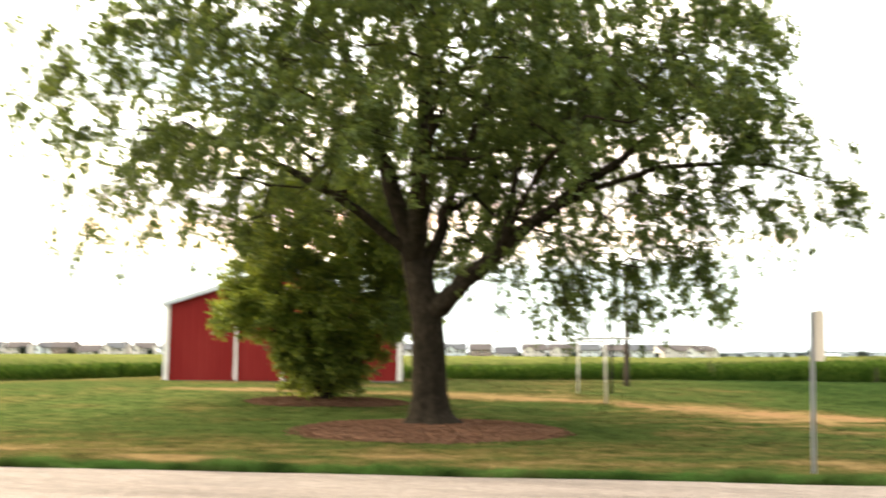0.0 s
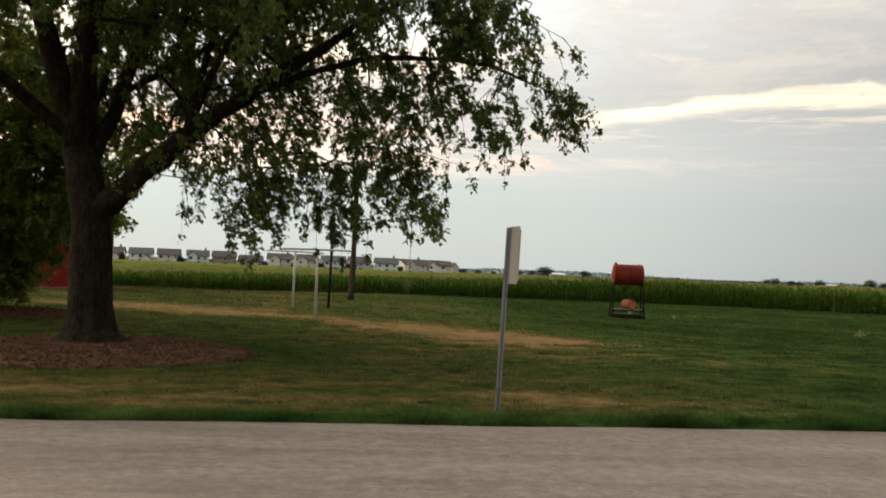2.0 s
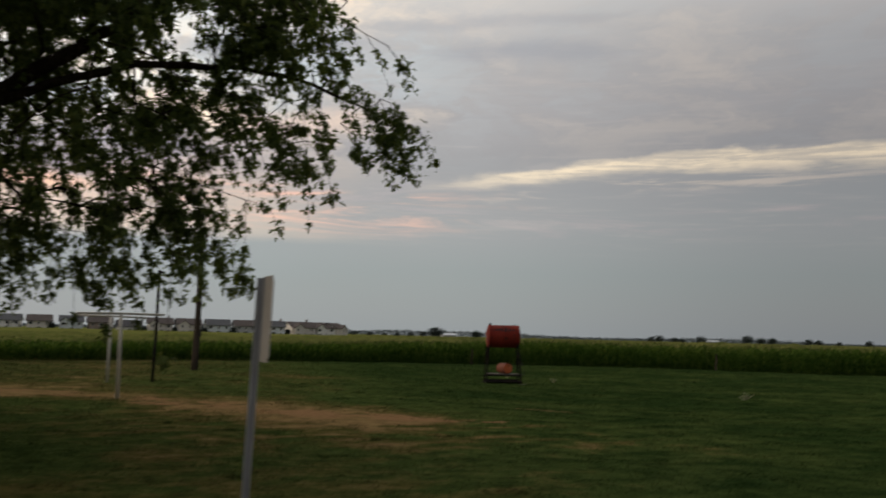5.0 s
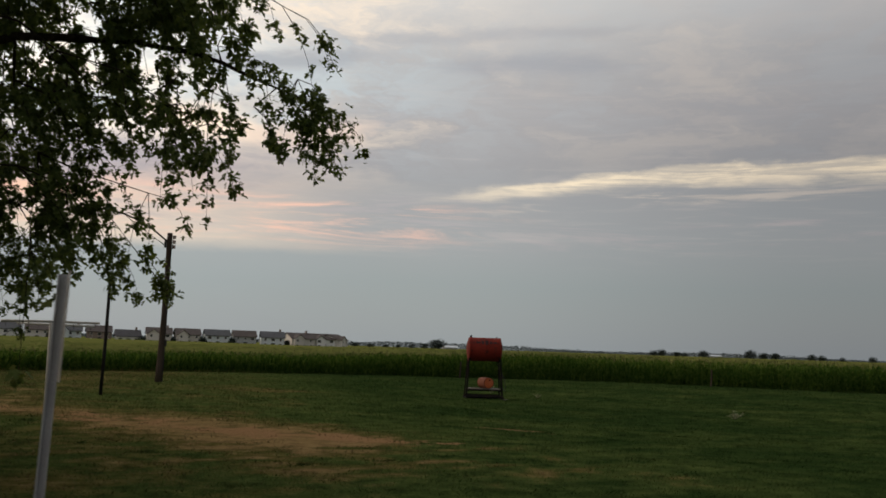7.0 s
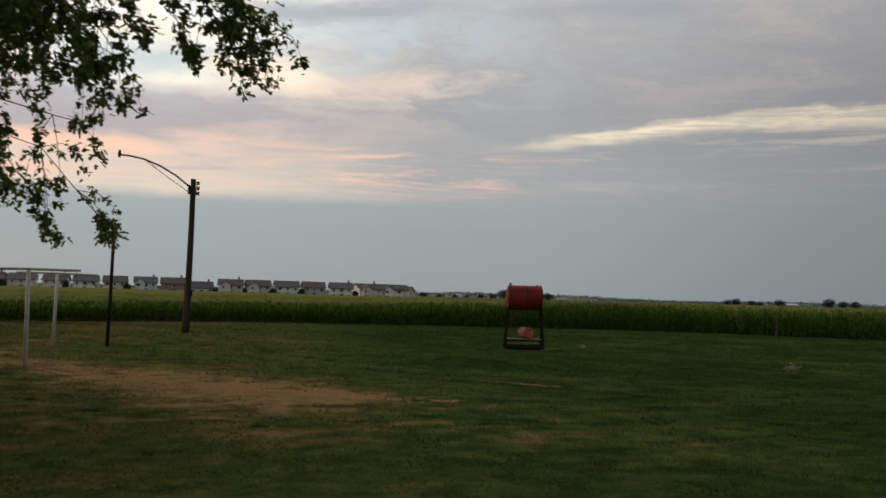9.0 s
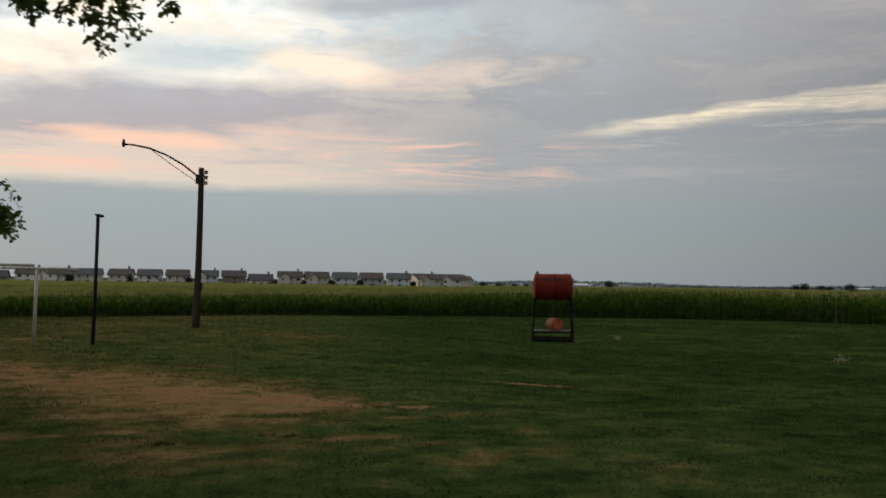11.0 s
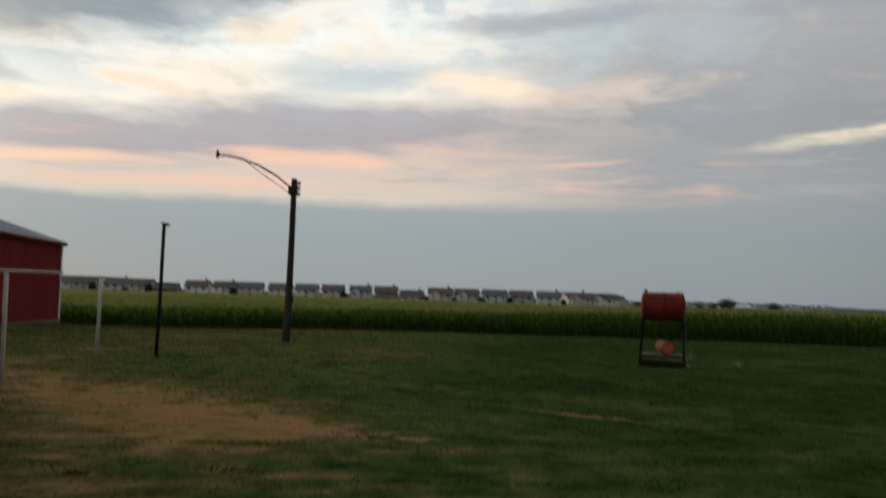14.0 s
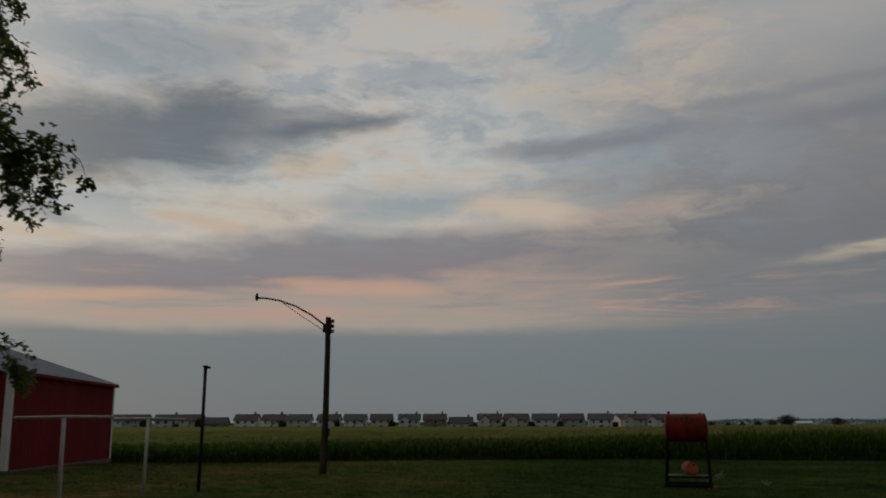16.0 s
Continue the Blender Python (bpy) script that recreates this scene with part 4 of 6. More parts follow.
def tree(name, place, limbs, tips, leaf, shape, leaf_size, strands, whorls, per_whorl, loose, spray, mats, label, thin, trunk_r, seed, droop=0.5, hang=0.25):
    rng = np.random.default_rng(seed)
    nodes, parent, given, ends, sweeps = grow(limbs, tips, rng)
    radii = limb_radii(parent, given, thin)
    top = thing(name, pose(*place), label, "tree")
    has = (parent >= 0) & (given == 0)
    p, q = nodes[parent[has]], nodes[has]
    r0, r1 = np.minimum(radii[parent[has]], radii[has] * 1.35), radii[has]
    big = r1 > 0.03
    v1, f1 = frustums(p[big], q[big] + (q[big] - p[big]) * 0.04, r0[big], r1[big], 12)
    v2, f2 = frustums(p[~big], q[~big], r0[~big], r1[~big], 5)
    # strands: fine twigs from each tip, outwards and then hanging
    centre = np.array((nodes[0][0], nodes[0][1], nodes[:, 2].mean()))
    base = np.repeat(nodes[ends], strands, 0)
    out = base - centre
    out /= np.linalg.norm(out, axis=1, keepdims=True)
    way = out * 0.7 + rng.normal(0, 0.55, base.shape) + np.array((0, 0, -0.3 * hang))
    way /= np.linalg.norm(way, axis=1, keepdims=True)
    length = spray * rng.uniform(0.45, 1.3, len(base))

    def along(i, f):
        """Places at the shares f of the strands i."""
        l = (length[i] * f)[:, None]
        return base[i] + way[i] * l * (1 - 0.35 * f[:, None]) + np.array((0, 0, -1.0)) * hang * l * f[:, None]

    every = np.arange(len(base))
    marks = [along(every, np.full(len(base), f)) for f in (0.0, 0.36, 0.7, 1.0)]
    v3, f3 = frustums(np.concatenate(marks[:3]), np.concatenate(marks[1:]), np.repeat([thin, thin * 0.8, thin * 0.6], len(base)), np.repeat([thin * 0.8, thin * 0.6, thin * 0.4], len(base)), 3)
    verts = np.concatenate([v1, v2, v3])
    faces = np.concatenate([f1, f2 + len(v1), f3 + len(v1) + len(v2)])
    limb_ob = new("branchwork", mesh_of("branchwork", verts, faces, mats, True))
    limb_ob.parent = top
    tagged(limb_ob, "bare limbs and fine twigs", kind="stuff")
    # main limbs: each one swept along its line, thickest where it leaves the trunk
    for sweep in sweeps[1:]:
        rr = [float(given[k]) for k in sweep[1:]]
        bm = tube(bmesh.new(), [tuple(nodes[k]) for k in sweep], [rr[0] * 1.06, *rr], 16 if rr[0] > 0.1 else 10)
        for v in bm.verts:
            v.co += Vector((rng.normal(0, 1), rng.normal(0, 1), rng.normal(0, 1))) * 0.012 * min(1.0, rr[0] / 0.15)
        part("limb", bm, mats, top, "", True)
    # trunk: one swept mesh with a root flare
    line = limbs[0][0]
    bm = bmesh.new()
    low = [(line[0][0], line[0][1], -0.12), *((line[0][0] * (1 - f) + line[1][0] * f, line[0][1] * (1 - f) + line[1][1] * f, line[0][2] * (1 - f) + line[1][2] * f) for f in (0.02, 0.05, 0.10, 0.18, 0.30, 0.5, 0.75)), *line[1:]]
    flare = [1.95, 1.72, 1.40, 1.18, 1.06, 1.0, 0.97, 0.95]
    rr = [trunk_r * (flare[i] if i < len(flare) else 0.95 - 0.055 * (i - len(flare) + 1)) for i in range(len(low))]
    tube(bm, low, rr, 26)
    for v in bm.verts:
        a = math.atan2(v.co.y - line[0][1], v.co.x - line[0][0])
        k = 1 + (0.05 * math.sin(5 * a + 1.3) + 0.04 * math.sin(9 * a + v.co.z)) * (1.8 if v.co.z < 0.4 else 0.7)
        c = Vector((line[0][0], line[0][1], v.co.z))
        if v.co.z < line[1][2] * 0.9:
            v.co = c + (v.co - c) * k
    part("trunk", bm, mats, top, "furrowed grey-brown bark", True)
    # leaves in whorls at the joints of the strands
    joint = rng.uniform(0.25, 1.0, (len(base), whorls))
    joint[:, -1] = 1.0
    i = np.repeat(every, whorls * per_whorl)
    f = np.repeat(joint.ravel(), per_whorl)
    places = along(i, f) + rng.normal(0, loose, (len(i), 3))
    sizes = leaf_size * rng.uniform(0.6, 1.25, len(i))
    crown = new("crown", leaves_mesh("crown", places, sizes, leaf, shape, rng, droop))
    crown.parent = top
    tagged(crown, kind="stuff")
    return top


def bough(limbs, start, bend, end, r0, r1, n):
    """Adds a limb that springs from a place on an older one and curves past the bend to its end."""
    a, b, c = (np.array(p, float) for p in (limbs[start[0]][0][start[1]], bend, end))
    way = [(k + 1) / n for k in range(n)]
    limbs.append(([tuple(a * (1 - f) ** 2 + b * 2 * f * (1 - f) + c * f * f) for f in way], start, r0, r1))


def maple():
    rng = np.random.default_rng(42)
    limbs = [([(0, 0, 0), (-0.08, 0, 2.1), (-0.22, 0, 2.8), (-0.32, 0, 3.3)], (None, 0), 0.33, 0.28)]
    # the long right-hand limb and three upright leaders
    bough(limbs, (0, 1), (1.5, -0.5, 3.75), (4.2, -1.2, 5.3), 0.24, 0.055, 7)
    bough(limbs, (0, 2), (-0.85, 0.1, 5.0), (-2.6, 0.3, 9.6), 0.26, 0.05, 6)
    bough(limbs, (0, 3), (-0.25, -0.2, 6.0), (0.3, -0.5, 11.2), 0.25, 0.04, 6)
    bough(limbs, (0, 2), (0.25, 0.3, 4.6), (1.9, 0.6, 9.0), 0.16, 0.035, 6)
    # boughs off the right-hand limb
    bough(limbs, (1, 3), (5.2, -1.6, 5.7), (7.9, -1.25, 4.25), 0.07, 0.008, 6)
    bough(limbs, (1, 2), (1.75, -0.25, 5.2), (2.5, 0.0, 7.5), 0.085, 0.025, 4)
    bough(limbs, (1, 2), (2.2, -2.2, 4.7), (3.2, -3.9, 5.2), 0.07, 0.022, 3)
    # boughs off the trunk: towards the road, towards the yard, to the left
    bough(limbs, (0, 3), (0.2, -1.7, 5.3), (0.9, -4.0, 6.4), 0.09, 0.025, 4)
    bough(limbs, (0, 3), (-0.4, 1.8, 5.3), (-0.4, 3.6, 6.8), 0.10, 0.025, 4)
    bough(limbs, (0, 3), (-2.4, -0.5, 5.4), (-6.0, -0.8, 6.3), 0.12, 0.025, 5)
    # boughs off the leaders
    bough(limbs, (4, 1), (1.5, 1.7, 5.7), (2.8, 2.8, 6.4), 0.07, 0.02, 3)
    bough(limbs, (3, 1), (1.1, -1.7, 7.4), (2.4, -3.3, 8.4), 0.07, 0.02, 3)
    bough(limbs, (2, 2), (-2.4, -1.4, 6.7), (-3.8, -2.6, 7.4), 0.07, 0.02, 3)
    bough(limbs, (1, 5), (5.4, -1.0, 6.6), (7.1, -1.4, 5.9), 0.05, 0.008, 4)

    def inside(p, room):
        """The crown comes to a point over the lawn; behind and before that it falls back."""
        far = 5.9 if p[2] > 4.3 else 5.4
        return 0.963 * p[0] - 0.269 * p[1] < 8.35 - room - 0.45 * max(p[2] - 4.5, 0) and 0.852 * p[0] + 0.524 * p[1] < far - room

    tips = []
    while len(tips) < 1650:
        x, y = rng.uniform(-8.4, 8.4), rng.uniform(-7, 6)
        r = math.hypot(x / 8.3, (y + 0.8) / 5.8)
        if r > 0.99:
            continue
        high = 4.4 + 7.4 * math.sqrt(1 - r * r)
        # hangs low all round but under the limbs; the rim lifts
        low = 5.0 - 2.3 * min(r / 0.42, 1.0) + 1.9 * max(r - 0.62, 0) / 0.37
        z = low + (high - low) * rng.random() ** 0.95
        if rng.random() > (0.34 if z < 4.2 else 0.62 if z < 5.5 else 1.0):
            continue
        # open on the road side below the upper limbs, so that they show from there
        side = x - 0.3 * max(-y, 0)
        if -3.2 < side < 1.6 and y < 1.6 and rng.random() < (0.88 if z < 5.0 else 0.45 if z < 6.6 else 0.0):
            continue
        # and before the right-hand limb
        if 1.0 < x < 2.8 and y < 0.8 and 2.6 < z < 4.8 and rng.random() < 0.6:
            continue
        if x > 3.0 and rng.random() < (0.42 if z < 6.0 else 0.30) or x < -7.0 or x < -2.0 and rng.random() < 0.45:
            continue
        for _ in range(rng.integers(2, 6)):
            p = np.array((x, y, z)) + rng.normal(0, 1, 3) * (0.42, 0.42, 0.26)
            if inside(p, 0.55):
                tips.append(p)
    # the point of the crown: a drooping bough with hanging twigs
    for _ in range(13):
        f = rng.random()
        p = np.array((5.2 + 2.5 * f, -1.5, 5.15 - 0.65 * f)) + rng.normal(0, 1, 3) * (0.22, 0.28, 0.20)
        if p[0] < 7.75:
            tips.append(p)
    for _ in range(5):
        f = rng.random()
        tips.append(np.array((7.35 + 0.4 * f, -1.4 + 0.2 * f, 4.45 - 0.2 * f)) + rng.normal(0, 1, 3) * (0.08, 0.14, 0.08))
    for _ in range(3):
        f = rng.random()
        tips.append(np.array((6.3 + 1.1 * f, -1.6, 3.75 + 0.45 * f)) + rng.normal(0, 1, 3) * (0.12, 0.2, 0.10))
    for _ in range(17):
        p = np.array((rng.uniform(5.4, 7.9), rng.uniform(-2.2, -1.0), rng.uniform(4.9, 7.0)))
        if 0.963 * p[0] - 0.269 * p[1] < 8.0 - 0.5 * max(p[2] - 4.6, 0):
            tips.append(p)
    for _ in range(16):
        p = np.array((rng.uniform(4.0, 6.4), rng.uniform(-2.6, 0.4), rng.uniform(3.7, 5.0)))
        if inside(p, 0.5):
            tips.append(p)
    # low curtains over the lawn, and behind the trunk
    for _ in range(26):
        x = rng.uniform(2.2, 5.3)
        tips.append(np.array((x, rng.uniform(-3.2, 1.0), 2.35 + 1.4 * rng.random() ** 1.3)))
    for _ in range(24):
        tips.append(np.array((rng.uniform(-1.4, 2.0), rng.uniform(1.4, 3.8), 2.6 + 1.8 * rng.random())))
    for p in ((5.85, 1.9, 2.5), (5.6, 1.8, 2.8), (5.2, 1.6, 3.3)):
        tips.append(np.array(p))
    # the full upper crown between the right-hand limb and the leaders
    for _ in range(60):
        tips.append(np.array((rng.uniform(-1.6, 3.2), rng.uniform(0.4, 3.0), rng.uniform(4.8, 7.4))))
    for _ in range(50):
        tips.append(np.array((rng.uniform(1.2, 5.4), rng.uniform(-2.6, 1.6), rng.uniform(2.8, 4.8))))
    for _ in range(118):
        tips.append(np.array((rng.uniform(0.4, 4.6), rng.uniform(-2.6, 1.2), rng.uniform(4.9, 7.8))))
    for _ in range(36):
        tips.append(np.array((rng.uniform(-3.0, 1.6), rng.uniform(0.5, 3.0), rng.uniform(4.2, 7.4))))
    for _ in range(150):
        p = np.array((rng.uniform(-3.0, 5.5), rng.uniform(-4.5, 3.0), rng.uniform(5.6, 9.0)))
        if math.hypot(p[0] / 7.0, p[1] / 5.0) < 1 and inside(p, 0.6):
            tips.append(p)
    tree("maple_tree", (-6.45, 10.65, 0.05), limbs, tips, MAT["maple"], LEAF, 0.094, 3, 4, 9, 0.040, 0.78, MAT["bark"],
         "large spreading maple with dense green leaves and drooping twigs", 0.006, 0.355, 4, 0.65, 0.55)


def shrub():
    rng = np.random.default_rng(7)
    limbs = [([(0, 0, 0), (0.02, 0.02, 0.25), (0.05, 0, 0.5)], (None, 0), 0.16, 0.10)]
    for k in range(9):
        a, s = 2 * math.pi * k / 9 + 0.2, 0.5 + 0.25 * (k % 3)
        c, d = math.cos(a), math.sin(a)
        limbs.append(([(0.30 * c, 0.30 * d, 0.5), (0.72 * c * s + 0.3 * c, 0.72 * d * s + 0.3 * d, 1.1), (1.4 * c * s + 0.2 * c, 1.4 * d * s + 0.2 * d, 2.3), (1.7 * c * s + 0.2 * c, 1.7 * d * s + 0.2 * d, 3.6)], (0, 0), 0.075, 0.02))
    tips = []
    while len(tips) < 900:
        x, y, z = rng.uniform(-3.8, 3.8), rng.uniform(-3.0, 3.0), rng.uniform(0.5, 6.2)
        f = (z - 0.5) / 5.7
        wide = 2.95 * (math.sin(math.pi * min(0.12 + 0.80 * f**0.75, 1)) ** 0.7)
        if z < 1.9:
            # full to the ground on the far side from the lawn, open stems on the other
            wide = min(wide, 0.75 + 0.95 * (z - 0.5))
        r = math.hypot(x, y / 0.9)
        if r < wide and r > 0.55 * wide * rng.random():
            tips.append(np.array((x, y, z)))
    for _ in range(130):
        a, r = rng.uniform(0, 2 * math.pi), rng.uniform(0.2, 1.15)
        tips.append(np.array((r * math.cos(a) - 0.1, r * math.sin(a), rng.uniform(0.55, 2.0))))
    tree("shrub", (-10.25, 15.9, z_at(-10.25, 15.9)), limbs, tips, MAT["shrub"], OVAL, 0.14, 5, 5, 3, 0.05, 0.52, MAT["bark"],
         "tall rounded shrub with yellow-green leaves and many stems", 0.007, 0.17, 11, 0.2, 0.05)


maple()
shrub()


# ---- barn ----
def ribbed(bm, u0, u1, low, high, pitch=0.30, rib=0.014):
    """A ribbed steel sheet in the x-z plane, facing -y; low and high are heights as functions of u."""
    us = []
    u = u0
    while u < u1 - 1e-6:
        for d, o in ((0.0, 0.0), (pitch - 0.085, 0.0), (pitch - 0.06, -rib), (pitch - 0.025, -rib)):
            if u + d < u1 - 0.001:
                us.append((u + d, o))
        u += pitch
    us.append((u1, 0.0))
    last = None
    for u, o in us:
        pair = (bm.verts.new((u, o, low(u))), bm.verts.new((u, o, high(u))))
        if last:
            bm.faces.new((last[0], pair[0], pair[1], last[1]))
        last = pair
    return bm


def barn():
    # local axes: x along the gable front, y back along the side; origin at the front corner nearest the lawn
    W, D, H, RISE = 9.3, 10.6, 3.10, 1.5
    ang = 12.0
    base = pose(-10.85, 28.0, 0.31, 0, 0, ang)
    b = thing("barn", base, "red ribbed-steel barn with white trim and pale metal roof", "barn")
    up = lambda u: H + RISE * (1 - abs(u + W / 2) / (W / 2))  # noqa: E731
    d0, d1 = -0.70 * W, -0.30 * W
    part("concrete_foot", one_box(-W - 0.05, -0.05, -0.55, 0.05, D + 0.05, 0.10), MAT["concrete"], b, "pale concrete footing")
    wall = ribbed(bmesh.new(), -W, d0, lambda u: 0.1, up)
    ribbed(wall, d1, 0, lambda u: 0.1, up)
    ribbed(wall, d0, d1, lambda u: 2.45, up)
    part("front_wall", wall, MAT["red"], b, "red ribbed steel")
    side = pose(0, 0, 0, 0, 0, 90)
    part("side_wall", ribbed(bmesh.new(), 0, D, lambda u: 0.1, lambda u: H), MAT["red"], b, "", place=side)
    part("side_wall", ribbed(bmesh.new(), -D, 0, lambda u: 0.1, lambda u: H), MAT["red"], b, "", place=pose(-W, 0, 0, 0, 0, -90))
    part("rear_wall", ribbed(bmesh.new(), 0, W, lambda u: 0.1, lambda u: up(-W + u)), MAT["red"], b, "", place=pose(0, D, 0, 0, 0, 180))
    door = part("sliding_door", ribbed(bmesh.new(), d0, d1, lambda u: 0.08, lambda u: 2.45), MAT["red"], b, "red sliding door", place=pose(0, -0.05, 0))
    part("door_rail", one_box(d0 - 0.5, -0.16, 2.45, d1 + 0.9, -0.05, 2.57, bevel=0.01), MAT["white"], b)
    for x in (d0, (d0 + d1) / 2, d1):
        part("door_trim", one_box(x - 0.06, -0.06, 0.08, x + 0.06, -0.025, 2.45, bevel=0.006), MAT["white"], door, "white door trim")
    for x, y in ((0, 0), (-W, 0), (0, D), (-W, D)):
        sx, sy = (1 if x == 0 else -1), (-1 if y == 0 else 1)
        bm = bmesh.new()
        box(bm, min(x - sx * 0.16, x + sx * 0.035), min(y + sy * 0.03, y + sy * 0.045), 0.08, max(x - sx * 0.16, x + sx * 0.035), max(y + sy * 0.03, y + sy * 0.045), H + 0.02)
        box(bm, min(x + sx * 0.026, x + sx * 0.04), min(y - sy * 0.16, y + sy * 0.028), 0.08, max(x + sx * 0.026, x + sx * 0.04), max(y - sy * 0.16, y + sy * 0.028), H + 0.02)
        part("corner_trim", bm, MAT["white"], b, "white corner trim")
    # roof: two ribbed slopes with overhang, ridge cap, eave trim
    over, run = 0.14, W / 2 + 0.14
    slope = math.atan2(RISE, W / 2)
    length = run / math.cos(slope)
    for sgn in (1, -1):
        bm = ribbed(bmesh.new(), -over, D + over, lambda u: 0.0, lambda u: length, 0.30, 0.03)
        ribbed(bm, -over, D + over, lambda u: 0.0, lambda u: length, D + 2 * over, 0.0)
        for v in bm.verts:
            u, o, s = v.co
            x = (0 if sgn == 1 else -W) + sgn * (over - s * math.cos(slope))
            z = H + 0.06 - over * math.tan(slope) + s * math.sin(slope) - o
            v.co = (x, u, z)
        bmesh.ops.solidify(bm, geom=bm.faces[:], thickness=0.012)
        part("roof_slope", bm, MAT["roof_steel"], b, "pale galvanised roof sheets")
        e = one_box(0, -over, -0.07, 0.03, D + over, 0.03)
        x = over if sgn == 1 else -W - over - 0.03
        part("eave_trim", e, MAT["red"], b, "", place=pose(x, 0, H - over * math.tan(slope) + 0.02))
        for y in (-over - 0.025, D + over):
            bm = one_box(0, 0, -0.14, length, 0.025, 0.03)
            m = pose(over, y, H + 0.06 - over * math.tan(slope)) @ Matrix.Rotation(-(math.pi - slope) , 4, "Y") if sgn == 1 else pose(-W - over, y, H + 0.06 - over * math.tan(slope)) @ Matrix.Rotation(-slope, 4, "Y")
            if sgn == 1:
                m = m @ Matrix.Scale(-1, 4, (0, 0, 1))
            part("rake_trim", bm, MAT["roof_steel"], b, "", place=m)
    bm = bmesh.new()
    tube(bm, [(-W / 2, -over, H + RISE + 0.07), (-W / 2, D + over, H + RISE + 0.07)], [0.12, 0.12], 10)
    bmesh.ops.scale(bm, vec=(1.6, 1, 0.6), verts=bm.verts, space=Matrix.Translation((W / 2, 0, -(H + RISE + 0.05))))
    part("ridge_cap", bm, MAT["roof_steel"], b)
    # closed inside, seen by nobody: a floor
    part("floor_slab", one_box(-W + 0.05, 0.05, 0.1, -0.05, D - 0.05, 0.14), MAT["concrete"], b)


barn()


# ---- yard posts ----
def clothes_post(x, y, top, lean, turn):
    z = z_at(x, y)
    t = thing("clothesline_post", pose(x, y, z, 0, lean, turn), "white-painted steel T-shaped clothesline post in the lawn", "clothesline post", "clothesline posts")
    h = top - z
    part("upright", tube(bmesh.new(), [(0, 0, -0.1), (0, 0, h * 0.5), (0, 0, h)], [0.038, 0.037, 0.036], 14), MAT["post_white"], t, "", True)
    part("cross_arm", tube(bmesh.new(), [(-0.88, 0, h + 0.01), (0, 0, h + 0.02), (0.88, 0, h + 0.01)], [0.025, 0.025, 0.025], 12), MAT["post_white"], t, "", True)
    for s in (-0.8, -0.4, 0.4, 0.8):
        part("line_hook", tube(bmesh.new(), [(s, 0, h), (s, -0.02, h - 0.05), (s, 0.02, h - 0.075), (s, 0.03, h - 0.05)], [0.005] * 4, 6), MAT["iron"], t, "small rusty hook")


clothes_post(-3.78, 22.79, 1.90, 0.6, 13)
clothes_post(-2.92, 17.79, 1.90, -0.5, 13)


def black_post():
    x, y = -2.71, 23.45
    z = z_at(x, y)
    t = thing("steel_post", pose(x, y, z, 0, 0.8, 0), "tall thin black steel post with a small bracket", "post")
    h = 3.17 - z
    part("shaft", tube(bmesh.new(), [(0, 0, -0.1), (0.01, 0, h * 0.4), (0.0, 0, h)], [0.044, 0.042, 0.040], 12), MAT["post_black"], t, "", True)
    bm = one_box(-0.055, -0.055, h - 0.01, 0.055, 0.055, h + 0.03, bevel=0.008)
    part("cap", bm, MAT["post_black"], t)
    bm = one_box(0.04, -0.025, h - 0.045, 0.13, 0.025, h + 0.012, bevel=0.008)
    part("bracket", bm, MAT["iron"], t, "rusty bracket")


black_post()


